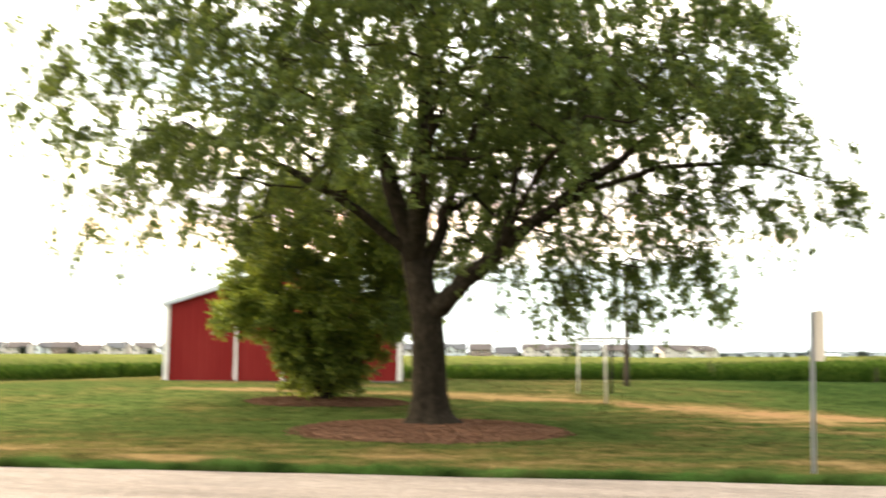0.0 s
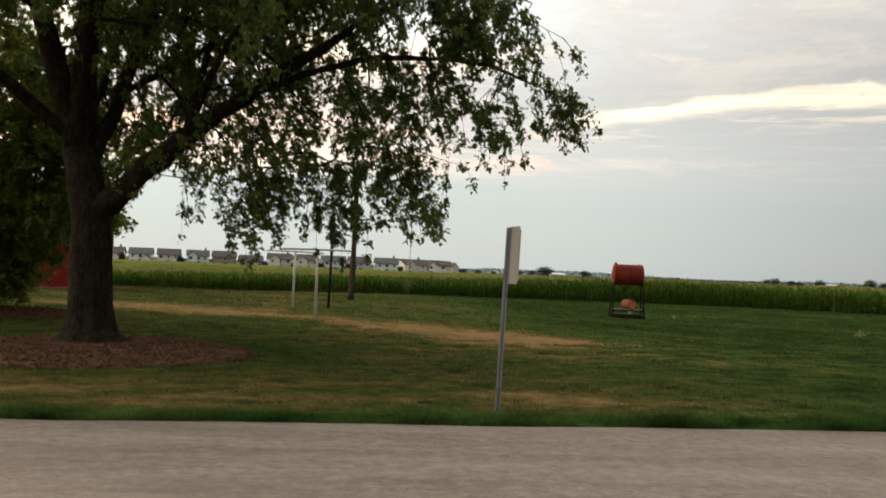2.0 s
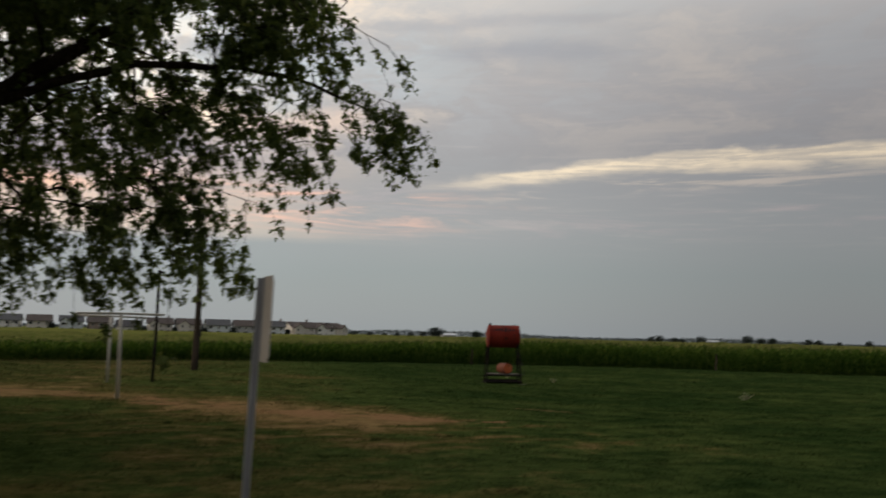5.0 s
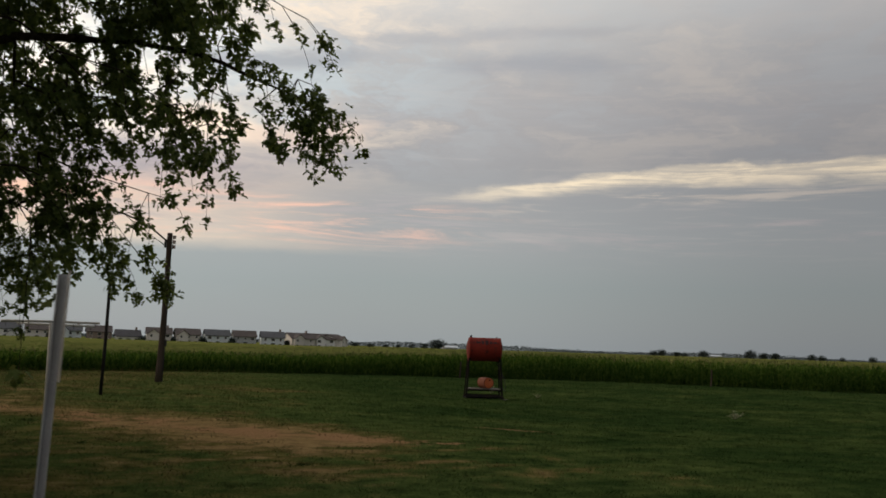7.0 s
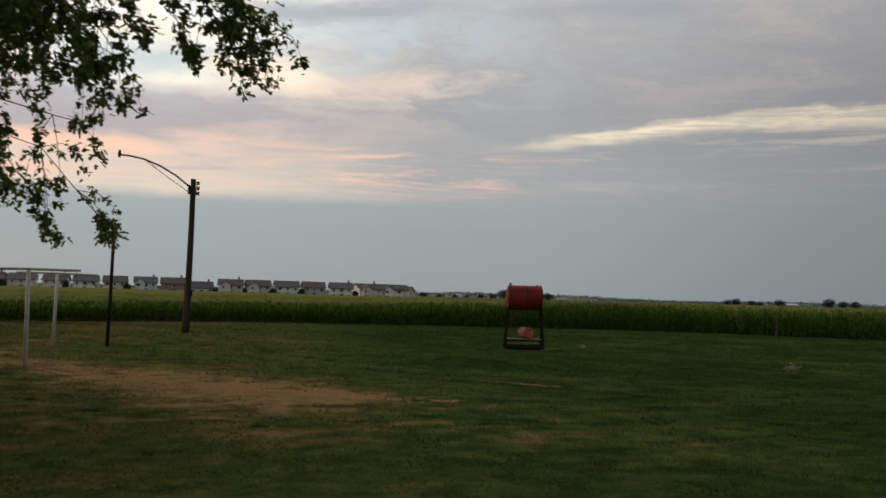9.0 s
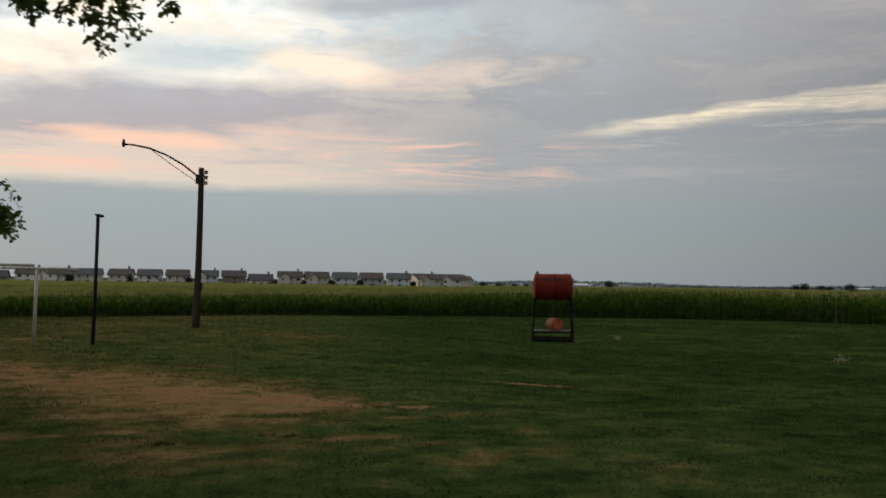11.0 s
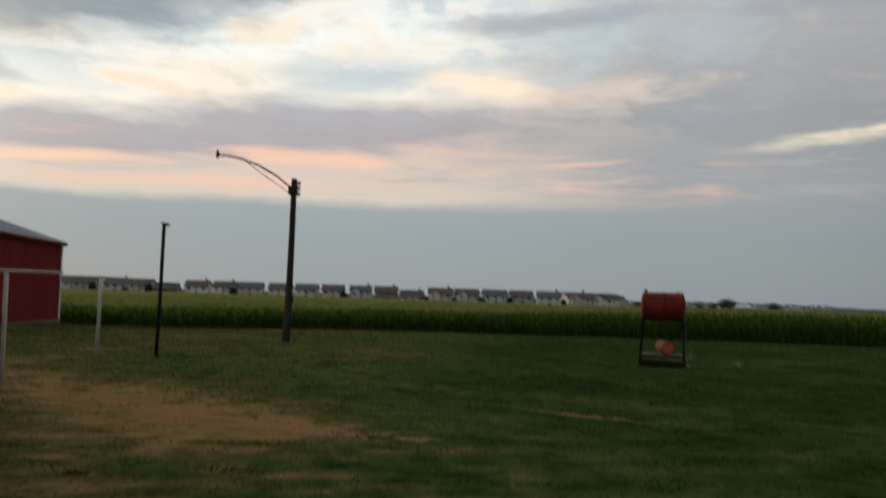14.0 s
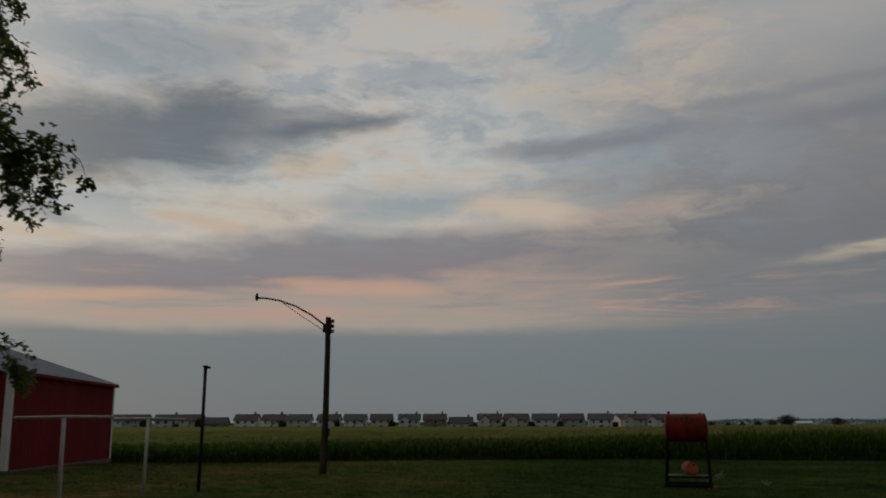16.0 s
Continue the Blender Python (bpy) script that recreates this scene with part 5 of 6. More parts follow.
def yard_pole():
    x, y = -1.99, 31.69
    z = z_at(x, y)
    t = thing("utility_pole", pose(x, y, z, 0, 0.9, 0), "weathered wooden utility pole with a curved lamp arm", "utility pole")
    h = 5.33 - z
    bm = tube(bmesh.new(), [(0, 0, -0.2), (0.01, 0, 0.5), (0.03, 0.0, 2.0), (0.02, 0, 3.6), (0, 0, h - 0.02), (0, 0, h)], [0.118, 0.112, 0.103, 0.095, 0.088, 0.082], 18)
    part("shaft", bm, MAT["pole"], t, "grey weathered timber", True)
    arm = [(-0.10, -0.03, h - 0.28), (-0.55, -0.18, h + 0.06), (-1.05, -0.36, h + 0.33), (-1.55, -0.52, h + 0.50), (-2.0, -0.68, h + 0.56), (-2.24, -0.76, h + 0.56)]
    lamp = part("lamp_arm", tube(bmesh.new(), arm, [0.03] * 6, 10), MAT["dark"], t, "curved dark steel lamp arm", True)
    part("brace_rod", tube(bmesh.new(), [(-0.10, -0.03, h - 0.47), (-0.75, -0.25, h - 0.06), (-1.45, -0.5, h + 0.43)], [0.011] * 3, 8), MAT["dark"], lamp)
    bm = bmesh.new()
    tube(bm, [(-2.27, -0.77, h + 0.47), (-2.27, -0.77, h + 0.52), (-2.27, -0.77, h + 0.62), (-2.27, -0.77, h + 0.67), (-2.27, -0.77, h + 0.72)], [0.035, 0.052, 0.056, 0.04, 0.025], 14)
    part("lamp_head", bm, MAT["dark"], lamp, "small dark lamp socket with photocell")
    bm = one_box(-0.16, -0.07, h - 0.52, -0.09, 0.07, h - 0.22, bevel=0.008)
    part("arm_plate", bm, MAT["dark"], t)
    rack = part("insulator_rack", one_box(0.105, -0.03, h - 0.56, 0.125, 0.03, h - 0.08, bevel=0.004), MAT["dark"], t)
    for k in range(3):
        zz = h - 0.14 - 0.17 * k
        bm = tube(bmesh.new(), [(0.17, 0, zz - 0.055), (0.17, 0, zz - 0.03), (0.17, 0, zz), (0.17, 0, zz + 0.03), (0.17, 0, zz + 0.055)], [0.05, 0.052, 0.03, 0.052, 0.05], 12)
        part("insulator", bm, MAT["porcelain"], rack, "brown porcelain spool")
    bm = one_box(0.10, -0.06, 1.22, 0.18, 0.06, 1.46, bevel=0.012)
    part("service_box", bm, MAT["dark"], t, "dark metal service box")
    part("conduit", tube(bmesh.new(), [(0.135, -0.02, 0.0), (0.13, -0.02, 1.24)], [0.014, 0.014], 8), MAT["dark"], t)
    part("ground_wire", tube(bmesh.new(), [(0.14, -0.09, 0.0), (0.12, -0.09, 2.4), (0.09, -0.08, h - 0.6)], [0.006] * 3, 6), MAT["dark"], t)


yard_pole()


def road_sign():
    x, y = -0.475, 4.62
    z = z_at(x, y)
    t = thing("road_sign", pose(x, y, z, 0, 1.6, 0), "grey channel signpost with a pale plate seen from behind", "road sign")
    # U-channel: web and two flanges with lips
    prof = [(0.66 * a, b) for a, b in [(-0.042, -0.012), (-0.028, -0.012), (-0.022, 0.022), (0.022, 0.022), (0.028, -0.012), (0.042, -0.012), (0.042, -0.008), (0.031, -0.008), (0.025, 0.026), (-0.025, 0.026), (-0.031, -0.008), (-0.042, -0.008)]]
    bm = bmesh.new()
    loops = [[bm.verts.new((px, py, zz)) for px, py in prof] for zz in (-0.15, 0.9, 2.02)]
    for a, b in zip(loops, loops[1:]):
        for k in range(len(prof)):
            bm.faces.new((a[k], a[(k + 1) % len(prof)], b[(k + 1) % len(prof)], b[k]))
    bm.faces.new(loops[0][::-1])
    bm.faces.new(loops[-1])
    part("channel_post", bm, MAT["galv"], t, "galvanised steel channel", place=pose(0, 0, 0, 0, 0, 8))
    bm = one_box(-0.06, -0.004, 1.40, 0.30, 0.004, 2.03)
    corner = [e for e in bm.edges if abs(e.verts[0].co.x - e.verts[1].co.x) < 1e-4 and abs(e.verts[0].co.z - e.verts[1].co.z) < 1e-4]
    bmesh.ops.bevel(bm, geom=corner, offset=0.035, segments=4, affect="EDGES")
    plate = part("sign_plate", bm, MAT["sign_back"], t, "pale plate with rounded corners", place=pose(0.03, 0.02, 0, 0, 0, -79))
    for zz in (1.52, 1.9):
        bm = tube(bmesh.new(), [(0, -0.02, zz), (0, 0.012, zz)], [0.012, 0.012], 6)
        part("bolt", bm, MAT["galv"], plate)


road_sign()


# ---- fuel tank on its stand ----
def fuel_tank():
    x, y = 9.70, 32.25
    z = z_at(x, y)
    t = thing("fuel_tank", pose(x, y, z, 0, 0, -9), "faded red farm fuel tank on a dark angle-iron stand", "fuel tank")
    R, L, C = 0.44, 0.60, 1.63 - z + 0.02
    prof = [(-L - 0.075, 0.0), (-L - 0.07, 0.14), (-L - 0.045, 0.29), (-L - 0.012, 0.385), (-L, R), (-L + 0.03, R + 0.008), (-L + 0.06, R), (-0.03, R), (-0.02, R + 0.006), (0.02, R + 0.006), (0.03, R), (L - 0.06, R), (L - 0.03, R + 0.008), (L, R), (L + 0.012, 0.385), (L + 0.045, 0.29), (L + 0.07, 0.14), (L + 0.075, 0.0)]
    bm = bmesh.new()
    rings = []
    for u, r in prof[1:-1]:
        rings.append([bm.verts.new((u, r * math.cos(2 * math.pi * k / 36), C + r * math.sin(2 * math.pi * k / 36))) for k in range(36)])
    for a, b in zip(rings, rings[1:]):
        for k in range(36):
            bm.faces.new((a[k], a[(k + 1) % 36], b[(k + 1) % 36], b[k]))
    bm.faces.new(rings[0])
    bm.faces.new(rings[-1][::-1])
    shell = part("tank_shell", bm, MAT["tank"], t, "faded red steel with dark stains", True)
    for u, w, h in ((-0.27, 0.16, 0.09), (-0.10, 0.09, 0.15), (0.05, 0.12, 0.19), (0.21, 0.10, 0.12), (0.36, 0.13, 0.07)):
        bm = one_box(u - w / 2, -0.004, -h / 2, u + w / 2, 0.004, h / 2, bevel=0.003)
        part("faded_marking", bm, MAT["smudge"], shell, "worn dark painted mark", place=pose(0, -R * math.cos(0.62) - 0.004, C + R * math.sin(0.62), -35.5))
    part("fill_cap", tube(bmesh.new(), [(-0.52, 0, C + R - 0.01), (-0.52, 0, C + R + 0.05), (-0.52, 0, C + R + 0.055), (-0.52, 0, C + R + 0.075)], [0.04, 0.04, 0.052, 0.05], 14), MAT["iron"], shell, "dark fill cap")
    part("vent_cap", tube(bmesh.new(), [(0.45, 0, C + R - 0.01), (0.45, 0, C + R + 0.03)], [0.03, 0.035], 12), MAT["iron"], shell)
    top, foot = C - R + 0.06, 0.03
    for sx in (-1, 1):
        for sy in (-1, 1):
            part("leg", tube(bmesh.new(), [(sx * 0.67, sy * 0.46, foot), (sx * 0.59, sy * 0.30, top + 0.05)], [0.030, 0.028], 4), MAT["iron"], t)
        part("saddle", tube(bmesh.new(), [(sx * 0.56, -0.30, top + 0.06), (sx * 0.56, -0.14, top - 0.05), (sx * 0.56, 0.14, top - 0.05), (sx * 0.56, 0.30, top + 0.06)], [0.03] * 4, 4), MAT["iron"], t)
        part("side_rail", tube(bmesh.new(), [(sx * 0.63, -0.40, 0.30), (sx * 0.63, 0.40, 0.30)], [0.028, 0.028], 4), MAT["iron"], t)
        part("skid", one_box(sx * 0.67 - 0.05, -0.62, -0.02, sx * 0.67 + 0.05, 0.62, 0.06, bevel=0.01), MAT["iron"], t)
        for sy in (-1, 1):
            part("foot_pad", one_box(sx * 0.72 - 0.14, sy * 0.56 - 0.11, -0.05, sx * 0.72 + 0.14, sy * 0.56 + 0.11, 0.015, bevel=0.01), MAT["concrete"], t, "pale concrete pad")
    for sy in (-1, 1):
        part("long_rail", tube(bmesh.new(), [(-0.70, sy * 0.46, 0.09), (0.70, sy * 0.46, 0.09)], [0.06, 0.06], 4), MAT["iron"], t)
        part("shelf_rail", tube(bmesh.new(), [(-0.64, sy * 0.40, 0.33), (0.64, sy * 0.40, 0.33)], [0.026, 0.026], 4), MAT["iron"], t)
        part("brace", tube(bmesh.new(), [(sy * 0.64, -0.42, 0.12), (sy * 0.59, 0.28, top)], [0.014, 0.014], 6), MAT["iron"], t)
    for k in range(4):
        part("plank", one_box(-0.62, -0.36 + 0.19 * k, 0.358, 0.60, -0.20 + 0.19 * k, 0.39, bevel=0.005), MAT["plank"], t, "grey wooden plank")
    part("outlet_pipe", tube(bmesh.new(), [(0.48, -0.05, C - R + 0.02), (0.48, -0.05, C - R - 0.12), (0.56, -0.2, C - R - 0.2)], [0.018] * 3, 8), MAT["iron"], t)
    part("fuel_hose", tube(bmesh.new(), [(0.56, -0.2, C - R - 0.2), (0.72, -0.42, 0.75), (0.78, -0.5, 0.5), (0.74, -0.46, 0.32), (0.66, -0.42, 0.45)], [0.014] * 5, 8), MAT["dark"], t)
    # small drum lying on the planks
    d = thing("oil_drum", pose(x + 0.06, y - 0.06, z + 0.39 + 0.205, 0, 0, 9), "small orange steel drum lying on the stand's planks", "drum")
    bm = bmesh.new()
    pr = [(-0.31, 0.185), (-0.30, 0.205), (-0.29, 0.2), (-0.11, 0.2), (-0.10, 0.207), (-0.09, 0.2), (0.09, 0.2), (0.10, 0.207), (0.11, 0.2), (0.29, 0.2), (0.30, 0.205), (0.31, 0.185), (0.295, 0.18)]
    rings = [[bm.verts.new((r * math.cos(2 * math.pi * k / 28), -u, r * math.sin(2 * math.pi * k / 28))) for k in range(28)] for u, r in pr]
    for a, b in zip(rings, rings[1:]):
        for k in range(28):
            bm.faces.new((a[k], a[(k + 1) % 28], b[(k + 1) % 28], b[k]))
    bm.faces.new(rings[0])
    bm.faces.new(rings[-1][::-1])
    part("drum_shell", bm, MAT["drum_side"], d, "orange-brown side with its shade in the colour")
    bm = tube(bmesh.new(), [(0, 0.325 - 0.65 + 0.012, 0), (0, 0.325 - 0.65 + 0.002, 0)], [0.176, 0.172], 28)
    part("drum_head", bm, MAT["drum"], d, "orange drum head")
    part("bung", tube(bmesh.new(), [(0.02, -0.31, 0.11), (0.02, -0.34, 0.11)], [0.032, 0.03], 12), MAT["iron"], d, "dark bung cap")


fuel_tank()


# ---- field edge ----
def corn_plants(name, x, y, tall, leaves, seed, tassel):
    """Corn plants in one mesh: arching leaves, a stalk, and a tassel mesh of its own."""
    rng = np.random.default_rng(seed)
    n = len(x)
    z = terrain(x, y)
    h = tall * rng.uniform(0.86, 1.1, n)
    verts, faces, count = [], [], 0
    a0 = rng.uniform(0, np.pi, n)
    for k in range(leaves):
        a = a0 + np.pi * k + rng.normal(0, 0.35, n)
        start = h * (0.04 + 0.80 * k / leaves)
        reach = (0.42 - 0.12 * abs(k / leaves - 0.45)) * rng.uniform(0.7, 1.2, n)
        rise = rng.uniform(0.16, 0.34, n) * (1 + 0.4 * k / leaves)
        w = 0.036 * rng.uniform(0.8, 1.2, n)
        dx, dy = np.cos(a), np.sin(a)
        rows = []
        for f, ww, zz in ((0.0, 0.6, 0.0), (0.38, 1.0, 0.75), (0.72, 0.8, 0.8), (1.0, 0.05, 0.35)):
            c = np.stack([x + dx * reach * f, y + dy * reach * f, z + start + rise * zz], 1)
            s = np.stack([-dy * w * ww, dx * w * ww, np.zeros(n)], 1)
            rows += [c - s, c + s]
        verts.append(np.stack(rows, 1).reshape(-1, 3))
        q = np.array([(0, 1, 3, 2), (2, 3, 5, 4), (4, 5, 7, 6)])
        faces.append((np.arange(n)[:, None, None] * 8 + q[None] + count).reshape(-1, 4))
        count += 8 * n
    base = np.stack([x, y, z - 0.02], 1)
    v, f = frustums(base, base + np.stack([0 * h, 0 * h, h * 0.95], 1), np.full(n, 0.014), np.full(n, 0.007), 3)
    verts.append(v)
    faces.append(f + count)
    me = mesh_of(name, np.concatenate(verts), np.concatenate(faces), MAT["corn"])
    ob = tagged(new(name, me), "tall green corn at the edge of the field", "corn", kind="stuff")
    if tassel.any():
        t = (base + np.stack([0 * h, 0 * h, h * 0.93], 1))[tassel]
        n = len(t)
        vs, fs, c = [], [], 0
        for k in range(4):
            d = rng.normal(0, 0.055, (n, 3)) + np.array((0, 0, 0.17))
            v, f = frustums(t, t + d, np.full(n, 0.008), np.full(n, 0.005), 3)
            vs.append(v)
            fs.append(f + c)
            c += len(v)
        tas = new("tassels", mesh_of("tassels", np.concatenate(vs), np.concatenate(fs), MAT["tassel"]))
        tas.parent = ob
        tagged(tas, "straw-yellow tassels", kind="stuff")
    return ob


def corn_height(x):
    """Poor and short on the barn's side, full further along."""
    return 0.74 + 0.20 * ease((x + 16) / 18) + 0.68 * ease((x + 1) / 21)


def build_corn():
    rng = np.random.default_rng(15)
    X, Y = [], []
    for row in range(10):
        x = np.arange(-38, 75, 0.15 if row < 5 else 0.26)
        x = x + rng.normal(0, 0.05, len(x))
        X.append(x)
        Y.append(edge_y(x) + 0.35 + 0.72 * row + rng.normal(0, 0.07, len(x)))
    x, y = np.concatenate(X), np.concatenate(Y)
    ramp = np.clip((y - edge_y(x)) / 4.0, 0, 1)
    tall = corn_height(x) - 0.10 + 0.05 * ramp + 0.07 * patch_noise(x, y, 0.5, 66)
    corn_plants("corn_edge", x, y, tall, 9, 3, ramp + rng.normal(0, 0.2, len(x)) > 0.6)
    n = 9000
    y = 48 + 90 * rng.random(n) ** 1.6
    x = rng.uniform(-75, 110, n)
    keep = (y > edge_y(x) + 6) & (y < edge_y(x) + 70)
    x, y = x[keep], y[keep]
    corn_plants("corn_field_plants", x, y, corn_height(x) - 0.06 + 0.08 * patch_noise(x, y, 0.5, 66), 5, 4, np.ones(len(x), bool))
    # the closed top of the field further out
    xs = np.concatenate([np.linspace(-1400, -110, 40), np.arange(-105, 150, 1.1), np.linspace(155, 1600, 44)])
    fs = np.concatenate([np.arange(5.5, 70, 0.75), 70 + 1380 * np.linspace(0.01, 1, 70) ** 2.2])
    Xg, F = np.meshgrid(xs, fs)
    Yg = edge_y(Xg) + F
    lump = rng.normal(0, 0.09, Xg.shape) * (F < 90) + 0.10 * patch_noise(Xg, Yg, 0.35, 67)
    level = corn_height(Xg) - 0.12
    Zg = terrain(Xg, Yg) + level + (0.95 - level) * ease((F - 15) / 110) + lump
    Zg[0] -= 0.45
    k = len(xs)
    i = (np.arange(len(fs) - 1)[:, None] * k + np.arange(k - 1)).ravel()
    me = mesh_of("corn_field", np.stack([Xg.ravel(), Yg.ravel(), Zg.ravel()], 1), np.stack([i, i + 1, i + k + 1, i + k], 1), MAT["canopy"])
    tagged(new("corn_field", me), "wide field of tasselled corn, yellow-green", "corn field", kind="stuff")


build_corn()


def fence_post(x, y, h):
    t = thing("fence_post", pose(x, y, z_at(x, y), 2, 1.5, 20), "thin weathered post at the field edge", "fence post", "field edge posts")
    part("shaft", tube(bmesh.new(), [(0, 0, -0.1), (0.01, 0, h * 0.6), (0, 0, h)], [0.05, 0.046, 0.043], 8), MAT["pole"], t)
    part("wire_clip", tube(bmesh.new(), [(0.04, 0, h - 0.2), (0.07, 0, h - 0.2)], [0.012, 0.012], 6), MAT["iron"], t)


fence_post(28.7, 49.6, 1.05)
fence_post(14.0, 53.6, 1.0)


def weed(x, y, tall, n, seed):
    rng = np.random.default_rng(seed)
    t = thing("weed", pose(x, y, z_at(x, y)), "pale grey-green weed tuft standing in the lawn", "weed")
    p = np.zeros((n, 3))
    q = rng.normal(0, 0.4, (n, 3)) * tall
    q[:, 2] = tall * rng.uniform(0.4, 1.0, n)
    v, f = frustums(p, q, np.full(n, 0.005), np.full(n, 0.003), 3)
    s = new("stems", mesh_of("stems", v, f, MAT["weed"]))
    s.parent = t
    i = rng.integers(0, n, n * 9)
    k = rng.uniform(0.3, 1.05, n * 9)[:, None]
    leaves = new("leaves", leaves_mesh("leaves", q[i] * k + rng.normal(0, 0.02, (n * 9, 3)), 0.06 * rng.uniform(0.5, 1.2, n * 9), MAT["weed"], OVAL, rng, 0.0))
    leaves.parent = t
    tagged(leaves, kind="stuff")


weed(15.9, 25.0, 0.22, 14, 3)
weed(11.2, 36.5, 0.25, 12, 4)
weed(12.3, 33.6, 0.22, 10, 5)


# ---- the houses beyond the field ----
SIDING = {
    "beige": plain("beige_siding", (0.54, 0.52, 0.495), (0.65, 0.625, 0.60), 0.8, 0, 0.4, 6.0, 0.1, 0.01, (0.1, 0.1, 4)),
    "white": plain("white_siding", (0.72, 0.725, 0.73), (0.82, 0.825, 0.825), 0.7, 0, 0.4, 6.0, 0.1, 0.01, (0.1, 0.1, 4)),
    "tan": plain("tan_brick", (0.22, 0.175, 0.155), (0.29, 0.235, 0.21), 0.9, 0, 0.4, 6.0, 0.1, 0.01),
    "grey": plain("grey_siding", (0.34, 0.36, 0.38), (0.43, 0.45, 0.47), 0.8, 0, 0.4, 6.0, 0.1, 0.01, (0.1, 0.1, 4)),
    "blue": plain("pale_blue_siding", (0.56, 0.63, 0.67), (0.66, 0.72, 0.76), 0.8, 0, 0.4, 6.0, 0.1, 0.01, (0.1, 0.1, 4)),
}
SHINGLE = {
    "brown": plain("brown_shingles", (0.072, 0.061, 0.059), (0.110, 0.095, 0.092), 0.95, 0, 0.5, 5.0, 0.3, 0.02),
    "slate": plain("slate_grey_shingles", (0.070, 0.075, 0.084), (0.108, 0.115, 0.126), 0.95, 0, 0.5, 5.0, 0.3, 0.02),
    "dark": plain("charcoal_shingles", (0.058, 0.058, 0.065), (0.092, 0.092, 0.10), 0.95, 0, 0.5, 5.0, 0.3, 0.02),
}


def gable_roof(bm, x0, x1, y0, y1, z, rise, over=0.45, along="x", thick=0.22):
    if along == "x":
        ridge = [(x0 - over, (y0 + y1) / 2, z + rise), (x1 + over, (y0 + y1) / 2, z + rise)]
        a = [(x0 - over, y0 - over, z - 0.1), (x1 + over, y0 - over, z - 0.1)]
        b = [(x0 - over, y1 + over, z - 0.1), (x1 + over, y1 + over, z - 0.1)]
    else:
        ridge = [((x0 + x1) / 2, y0 - over, z + rise), ((x0 + x1) / 2, y1 + over, z + rise)]
        a = [(x0 - over, y0 - over, z - 0.1), (x0 - over, y1 + over, z - 0.1)]
        b = [(x1 + over, y0 - over, z - 0.1), (x1 + over, y1 + over, z - 0.1)]
    dn = Vector((0, 0, -thick))
    for e in (a, b):
        vs = [bm.verts.new(p) for p in (*e, ridge[1], ridge[0])]
        ws = [bm.verts.new(Vector(p) + dn) for p in (*e, ridge[1], ridge[0])]
        bm.faces.new(vs)
        bm.faces.new(ws[::-1])
        for i in range(4):
            bm.faces.new((vs[i], vs[(i + 1) % 4], ws[(i + 1) % 4], ws[i]))
    return bm


def gable_wall(bm, x0, x1, y0, y1, z0, z1, rise, along="x"):
    box(bm, x0, y0, z0, x1, y1, z1)
    if along == "x":
        for x in (x0, x1):
            vs = [bm.verts.new(p) for p in ((x, y0, z1), (x, y1, z1), (x, (y0 + y1) / 2, z1 + rise))]
            bm.faces.new(vs)
    else:
        for y in (y0, y1):
            vs = [bm.verts.new(p) for p in ((x0, y, z1), (x1, y, z1), ((x0 + x1) / 2, y, z1 + rise))]
            bm.faces.new(vs)
    return bm


def house(x, y, w, d, wall, roof, style, turn, rng, label):
    h = thing("house", pose(x, y, -0.9, 0, 0, turn), label, "house", "houses beyond the field")
    floors = 4.5 if style != "low" else 3.1
    rise = 2.2 if style != "low" else 2.4
    part("wall", gable_wall(bmesh.new(), -w / 2, w / 2, 0, d, 0, floors, rise), SIDING[wall], h)
    r = part("roof", gable_roof(bmesh.new(), -w / 2, w / 2, 0, d, floors, rise), SHINGLE[roof], h)
    if style in ("gable", "garage"):
        gx = -w * 0.24 if style == "gable" else w * 0.26
        gw = w * 0.42
        part("front_wing", gable_wall(bmesh.new(), gx - gw / 2, gx + gw / 2, -1.6, 0.1, 0, floors - (0 if style == "gable" else 1.9), 1.5, "y"), SIDING[wall], h)
        part("wing_roof", gable_roof(bmesh.new(), gx - gw / 2, gx + gw / 2, -1.6, d / 2, floors - (0 if style == "gable" else 1.9), 1.5, 0.35, "y"), SHINGLE[roof], h)
    if rng.random() < 0.45:
        part("chimney", one_box(w * 0.3, d * 0.45, floors, w * 0.3 + 0.7, d * 0.45 + 0.7, floors + rise + 0.9), SIDING["tan"], r)
    rows = [(1.0, 2.0), (3.1, 4.0)] if style != "low" else [(1.0, 2.3)]
    n = 3
    for z0, z1 in rows:
        for k in range(n):
            cx = -w / 2 + w * (k + 0.5) / n
            y0 = 0.0
            if style == "gable" and abs(cx + w * 0.24) < w * 0.24:
                y0 = -1.6
            if style == "garage" and abs(cx - w * 0.26) < w * 0.24 and z0 < 2:
                y0 = -1.6
            ww = 0.34 if rng.random() < 0.7 else 0.62
            if z0 < 2 and k == n // 2:
                part("door", one_box(cx - 0.7, y0 - 0.06, 0.1, cx + 0.7, y0 - 0.005, 2.25), MAT["glass"], h, "dark glazed patio door")
                continue
            win = part("window", one_box(cx - ww - 0.1, y0 - 0.05, z0 - 0.1, cx + ww + 0.1, y0 - 0.005, z1 + 0.1), MAT["white"], h, "white-framed window")
            part("pane", one_box(cx - ww, y0 - 0.07, z0, cx + ww, y0 - 0.052, z1), MAT["glass"], win)
    return h


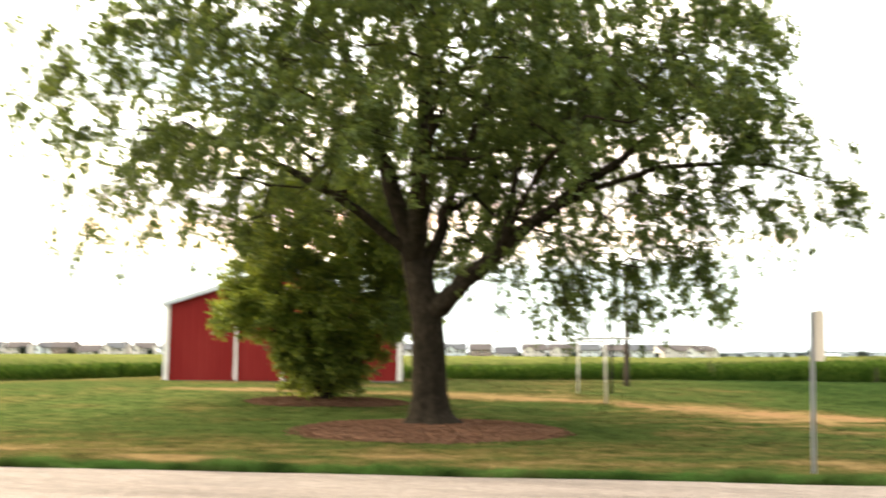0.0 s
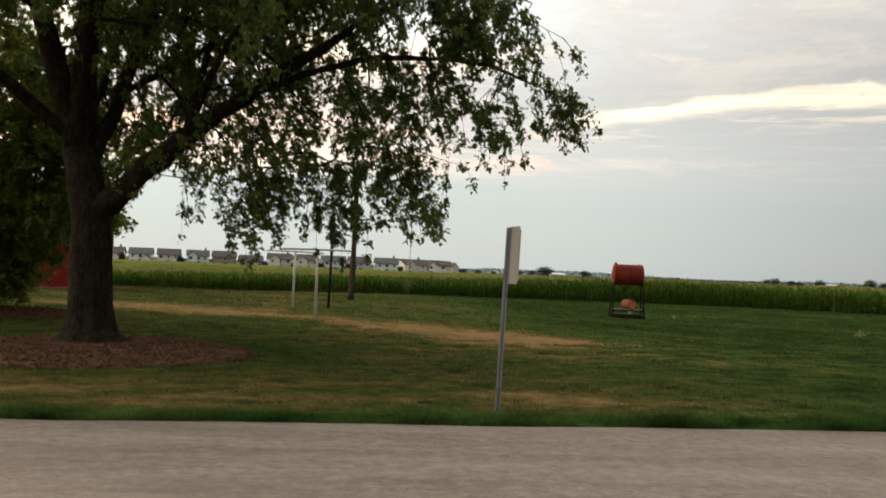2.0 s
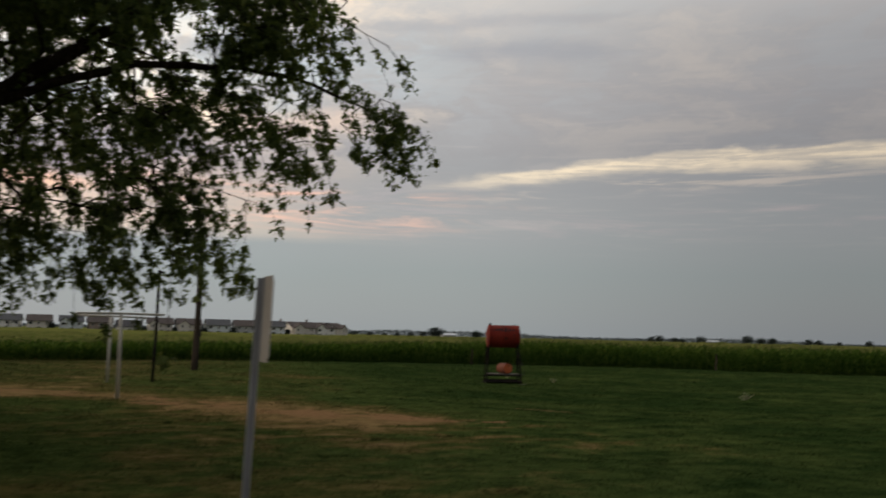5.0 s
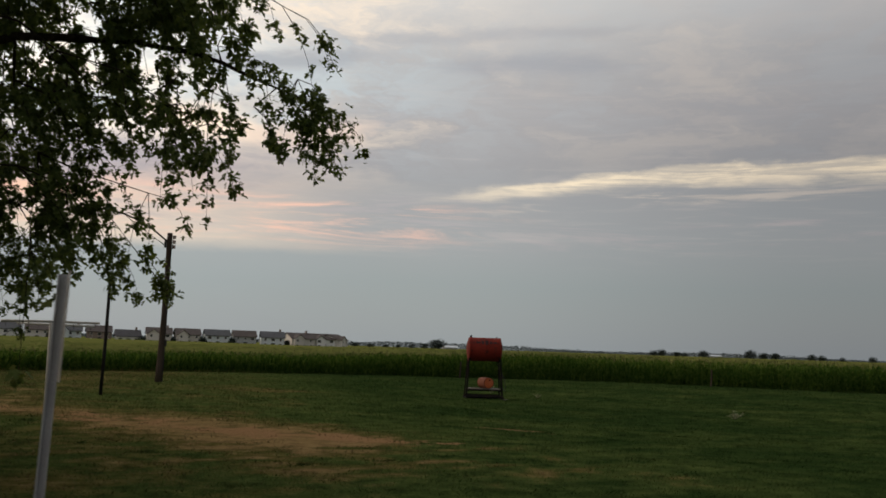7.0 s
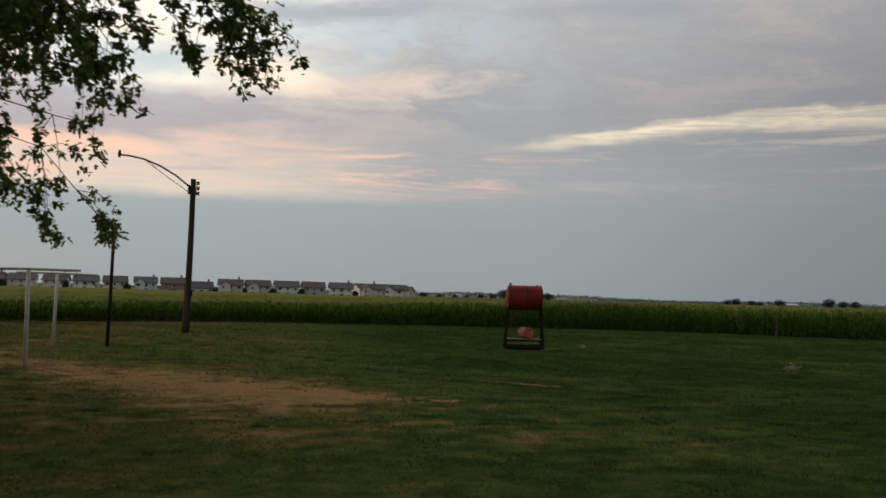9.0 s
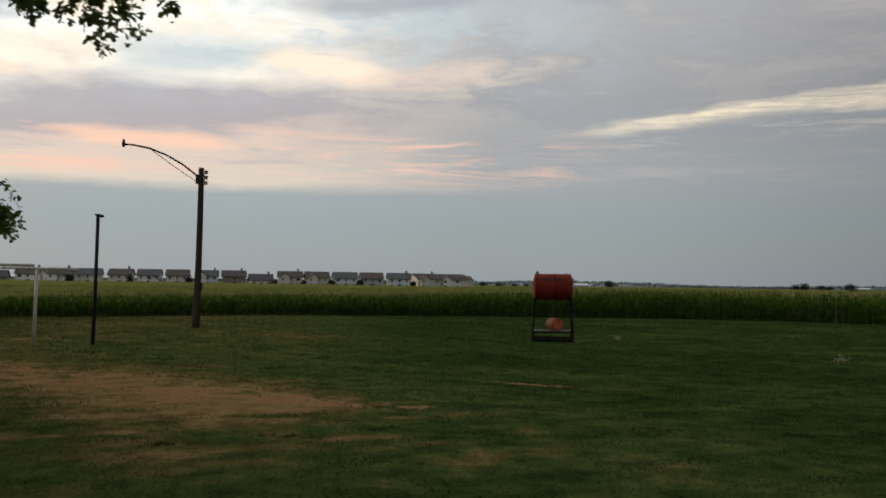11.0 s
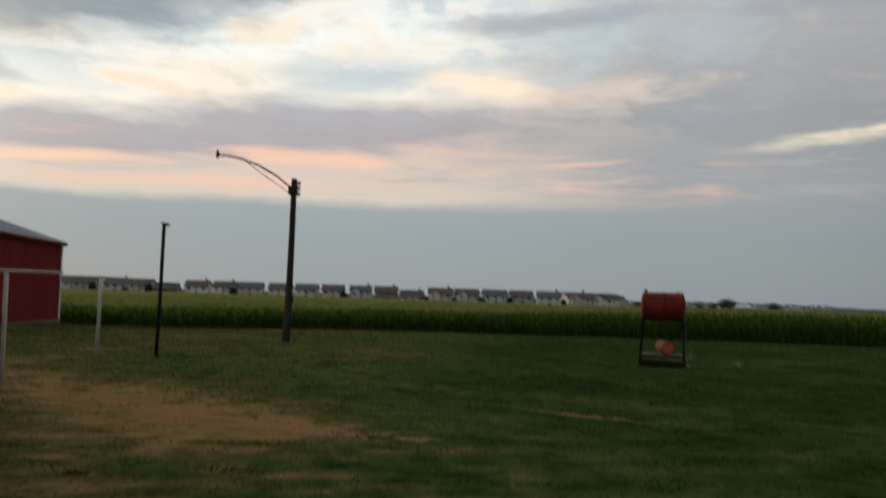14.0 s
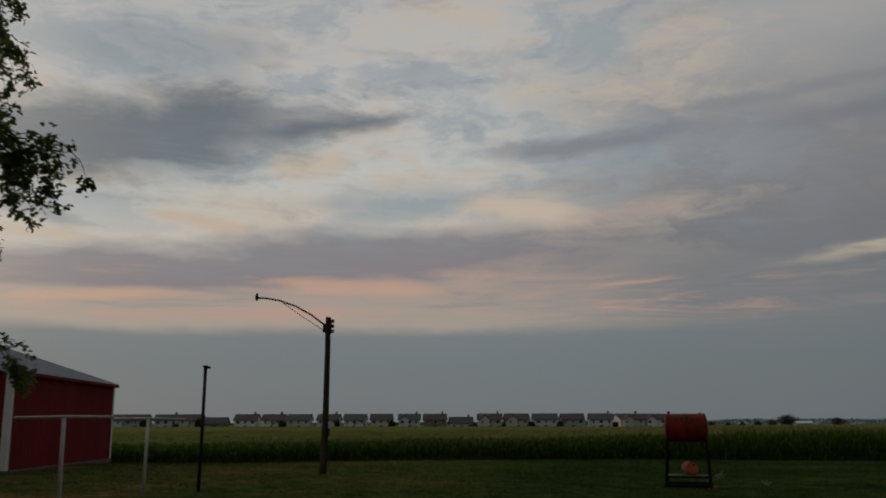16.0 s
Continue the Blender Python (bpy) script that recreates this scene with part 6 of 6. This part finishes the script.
def yard_tree(x, y, tall, wide, seed, label, mat, name="far_tree"):
    """A tree or bush far off: tapered trunk and a crown of many small clumps."""
    rng = np.random.default_rng(seed)
    t = thing(name, pose(x, y, -0.2), label, "tree")
    part("trunk", tube(bmesh.new(), [(0, 0, -0.2), (0.05, 0, tall * 0.3), (0, 0.05, tall * 0.7)], [0.05 * tall * 0.6, 0.05 * tall * 0.4, 0.03 * tall * 0.3], 7), MAT["bark"], t)
    n = 2600
    d = rng.normal(0, 1, (n, 3))
    d /= np.linalg.norm(d, axis=1, keepdims=True)
    lobes = 1 + 0.18 * np.sin(3 * np.arctan2(d[:, 1], d[:, 0]) + seed) + 0.15 * np.sin(4 * d[:, 2] + seed)
    p = d * (rng.random(n) ** 0.45 * lobes)[:, None] * np.array((wide / 2, wide / 2, tall * 0.50))
    p[:, 2] += tall * 0.46
    c = new("crown", leaves_mesh("crown", p, tall * 0.085 * rng.uniform(0.6, 1.3, n), mat, OVAL, rng, 0.0))
    c.parent = t
    tagged(c, kind="stuff")


def build_distance():
    rng = np.random.default_rng(23)
    # from the field's right end leftwards: siding and shape of each house
    row = [("blue", "plain"), ("grey", "plain"), ("blue", "plain"), ("beige", "gable"), ("beige", "gable"), ("white", "low"), ("tan", "plain"), ("blue", "gable"), ("beige", "plain"),
           ("white", "garage"), ("beige", "plain"), ("beige", "plain"), ("white", "garage"), ("white", "plain"), ("tan", "low"), ("beige", "garage")]
    roofs = ["slate", "brown", "slate", "brown", "brown", "dark", "brown", "slate", "brown"]
    words = {"beige": "beige-sided", "tan": "tan-brick", "white": "white-sided", "grey": "grey-sided", "blue": "pale blue"}
    x, k = 13.7, 0
    while x > -262:
        w = rng.uniform(7.8, 9.0)
        y = 352 + 0.10 * (x + 16) + rng.uniform(-3, 3)
        (wall, style), roof = row[k % len(row)], roofs[k % len(roofs)]
        word = {"low": "single-storey", "plain": "two-storey", "gable": "two-storey gabled", "garage": "two-storey"}[style]
        house(x, y, w, 8.0, wall, roof, style, 7 + rng.uniform(-5, 5), rng, f"{word} {words[wall]} house with a {roof} shingle roof")
        if rng.random() < 0.6:
            yard_tree(x + w / 2 + 0.9, y - 3, rng.uniform(2.4, 4.4), rng.uniform(2.2, 3.4), k, "small dark garden tree beside a house", MAT["far_wood"], "garden_tree")
        x -= rng.uniform(10.1, 10.9)
        k += 1
    for x, y, w, wall, turn in ((26, 366, 10, "beige", 24), (35, 372, 9, "white", 18), (43, 378, 11, "beige", 62)):
        house(x, y, w, 9, wall, "brown", "gable", turn, rng, f"two-storey {words[wall]} house with a brown shingle roof")
    yard_tree(153.4, 700, 9.0, 13.5, 101, "lone round tree far across the field", MAT["far_wood"])
    yard_tree(239.5, 900, 8.5, 11.5, 102, "lone round tree far across the field", MAT["far_wood"])
    for k, (x, y, s) in enumerate(((481, 1000, 7), (496, 1010, 9), (511, 1000, 7), (526, 1010, 6), (549, 1000, 6.5), (572, 1050, 9), (602, 990, 11), (626, 1000, 9), (641, 1000, 9.5), (685, 990, 9), (706, 1000, 8), (735, 1000, 6), (778, 1000, 8), (70, 640, 3.6), (82, 650, 4.2), (94, 655, 3.6), (106, 660, 3.2), (122, 700, 3.4), (133, 700, 4.2), (143, 700, 5.0))):
        yard_tree(x, y, s, s * 1.4, 200 + k, "distant tree at the far side of the field", MAT["far_wood"])
    # farm sheds far off
    for x, y, w in ((186, 820, 13), (563, 1020, 18)):
        t = thing("farm_shed", pose(x, y, -0.2), "low pale farm shed far across the fields", "shed")
        part("wall", gable_wall(bmesh.new(), 0, w, 0, 9, 0, 2.6, 1.6), MAT["galv"], t)
        part("roof", gable_roof(bmesh.new(), 0, w, 0, 9, 2.6, 1.6), MAT["roof_steel"], t)
    # low woods along the horizon, the haze before them put into their colour
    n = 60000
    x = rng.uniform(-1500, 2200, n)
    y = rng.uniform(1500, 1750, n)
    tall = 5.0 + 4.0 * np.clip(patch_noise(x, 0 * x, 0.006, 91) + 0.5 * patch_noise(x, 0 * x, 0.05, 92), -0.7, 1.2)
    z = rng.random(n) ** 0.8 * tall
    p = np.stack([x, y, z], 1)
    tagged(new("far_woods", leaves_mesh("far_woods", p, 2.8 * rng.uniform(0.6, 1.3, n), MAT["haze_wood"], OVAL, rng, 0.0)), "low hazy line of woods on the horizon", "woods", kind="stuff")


build_distance()
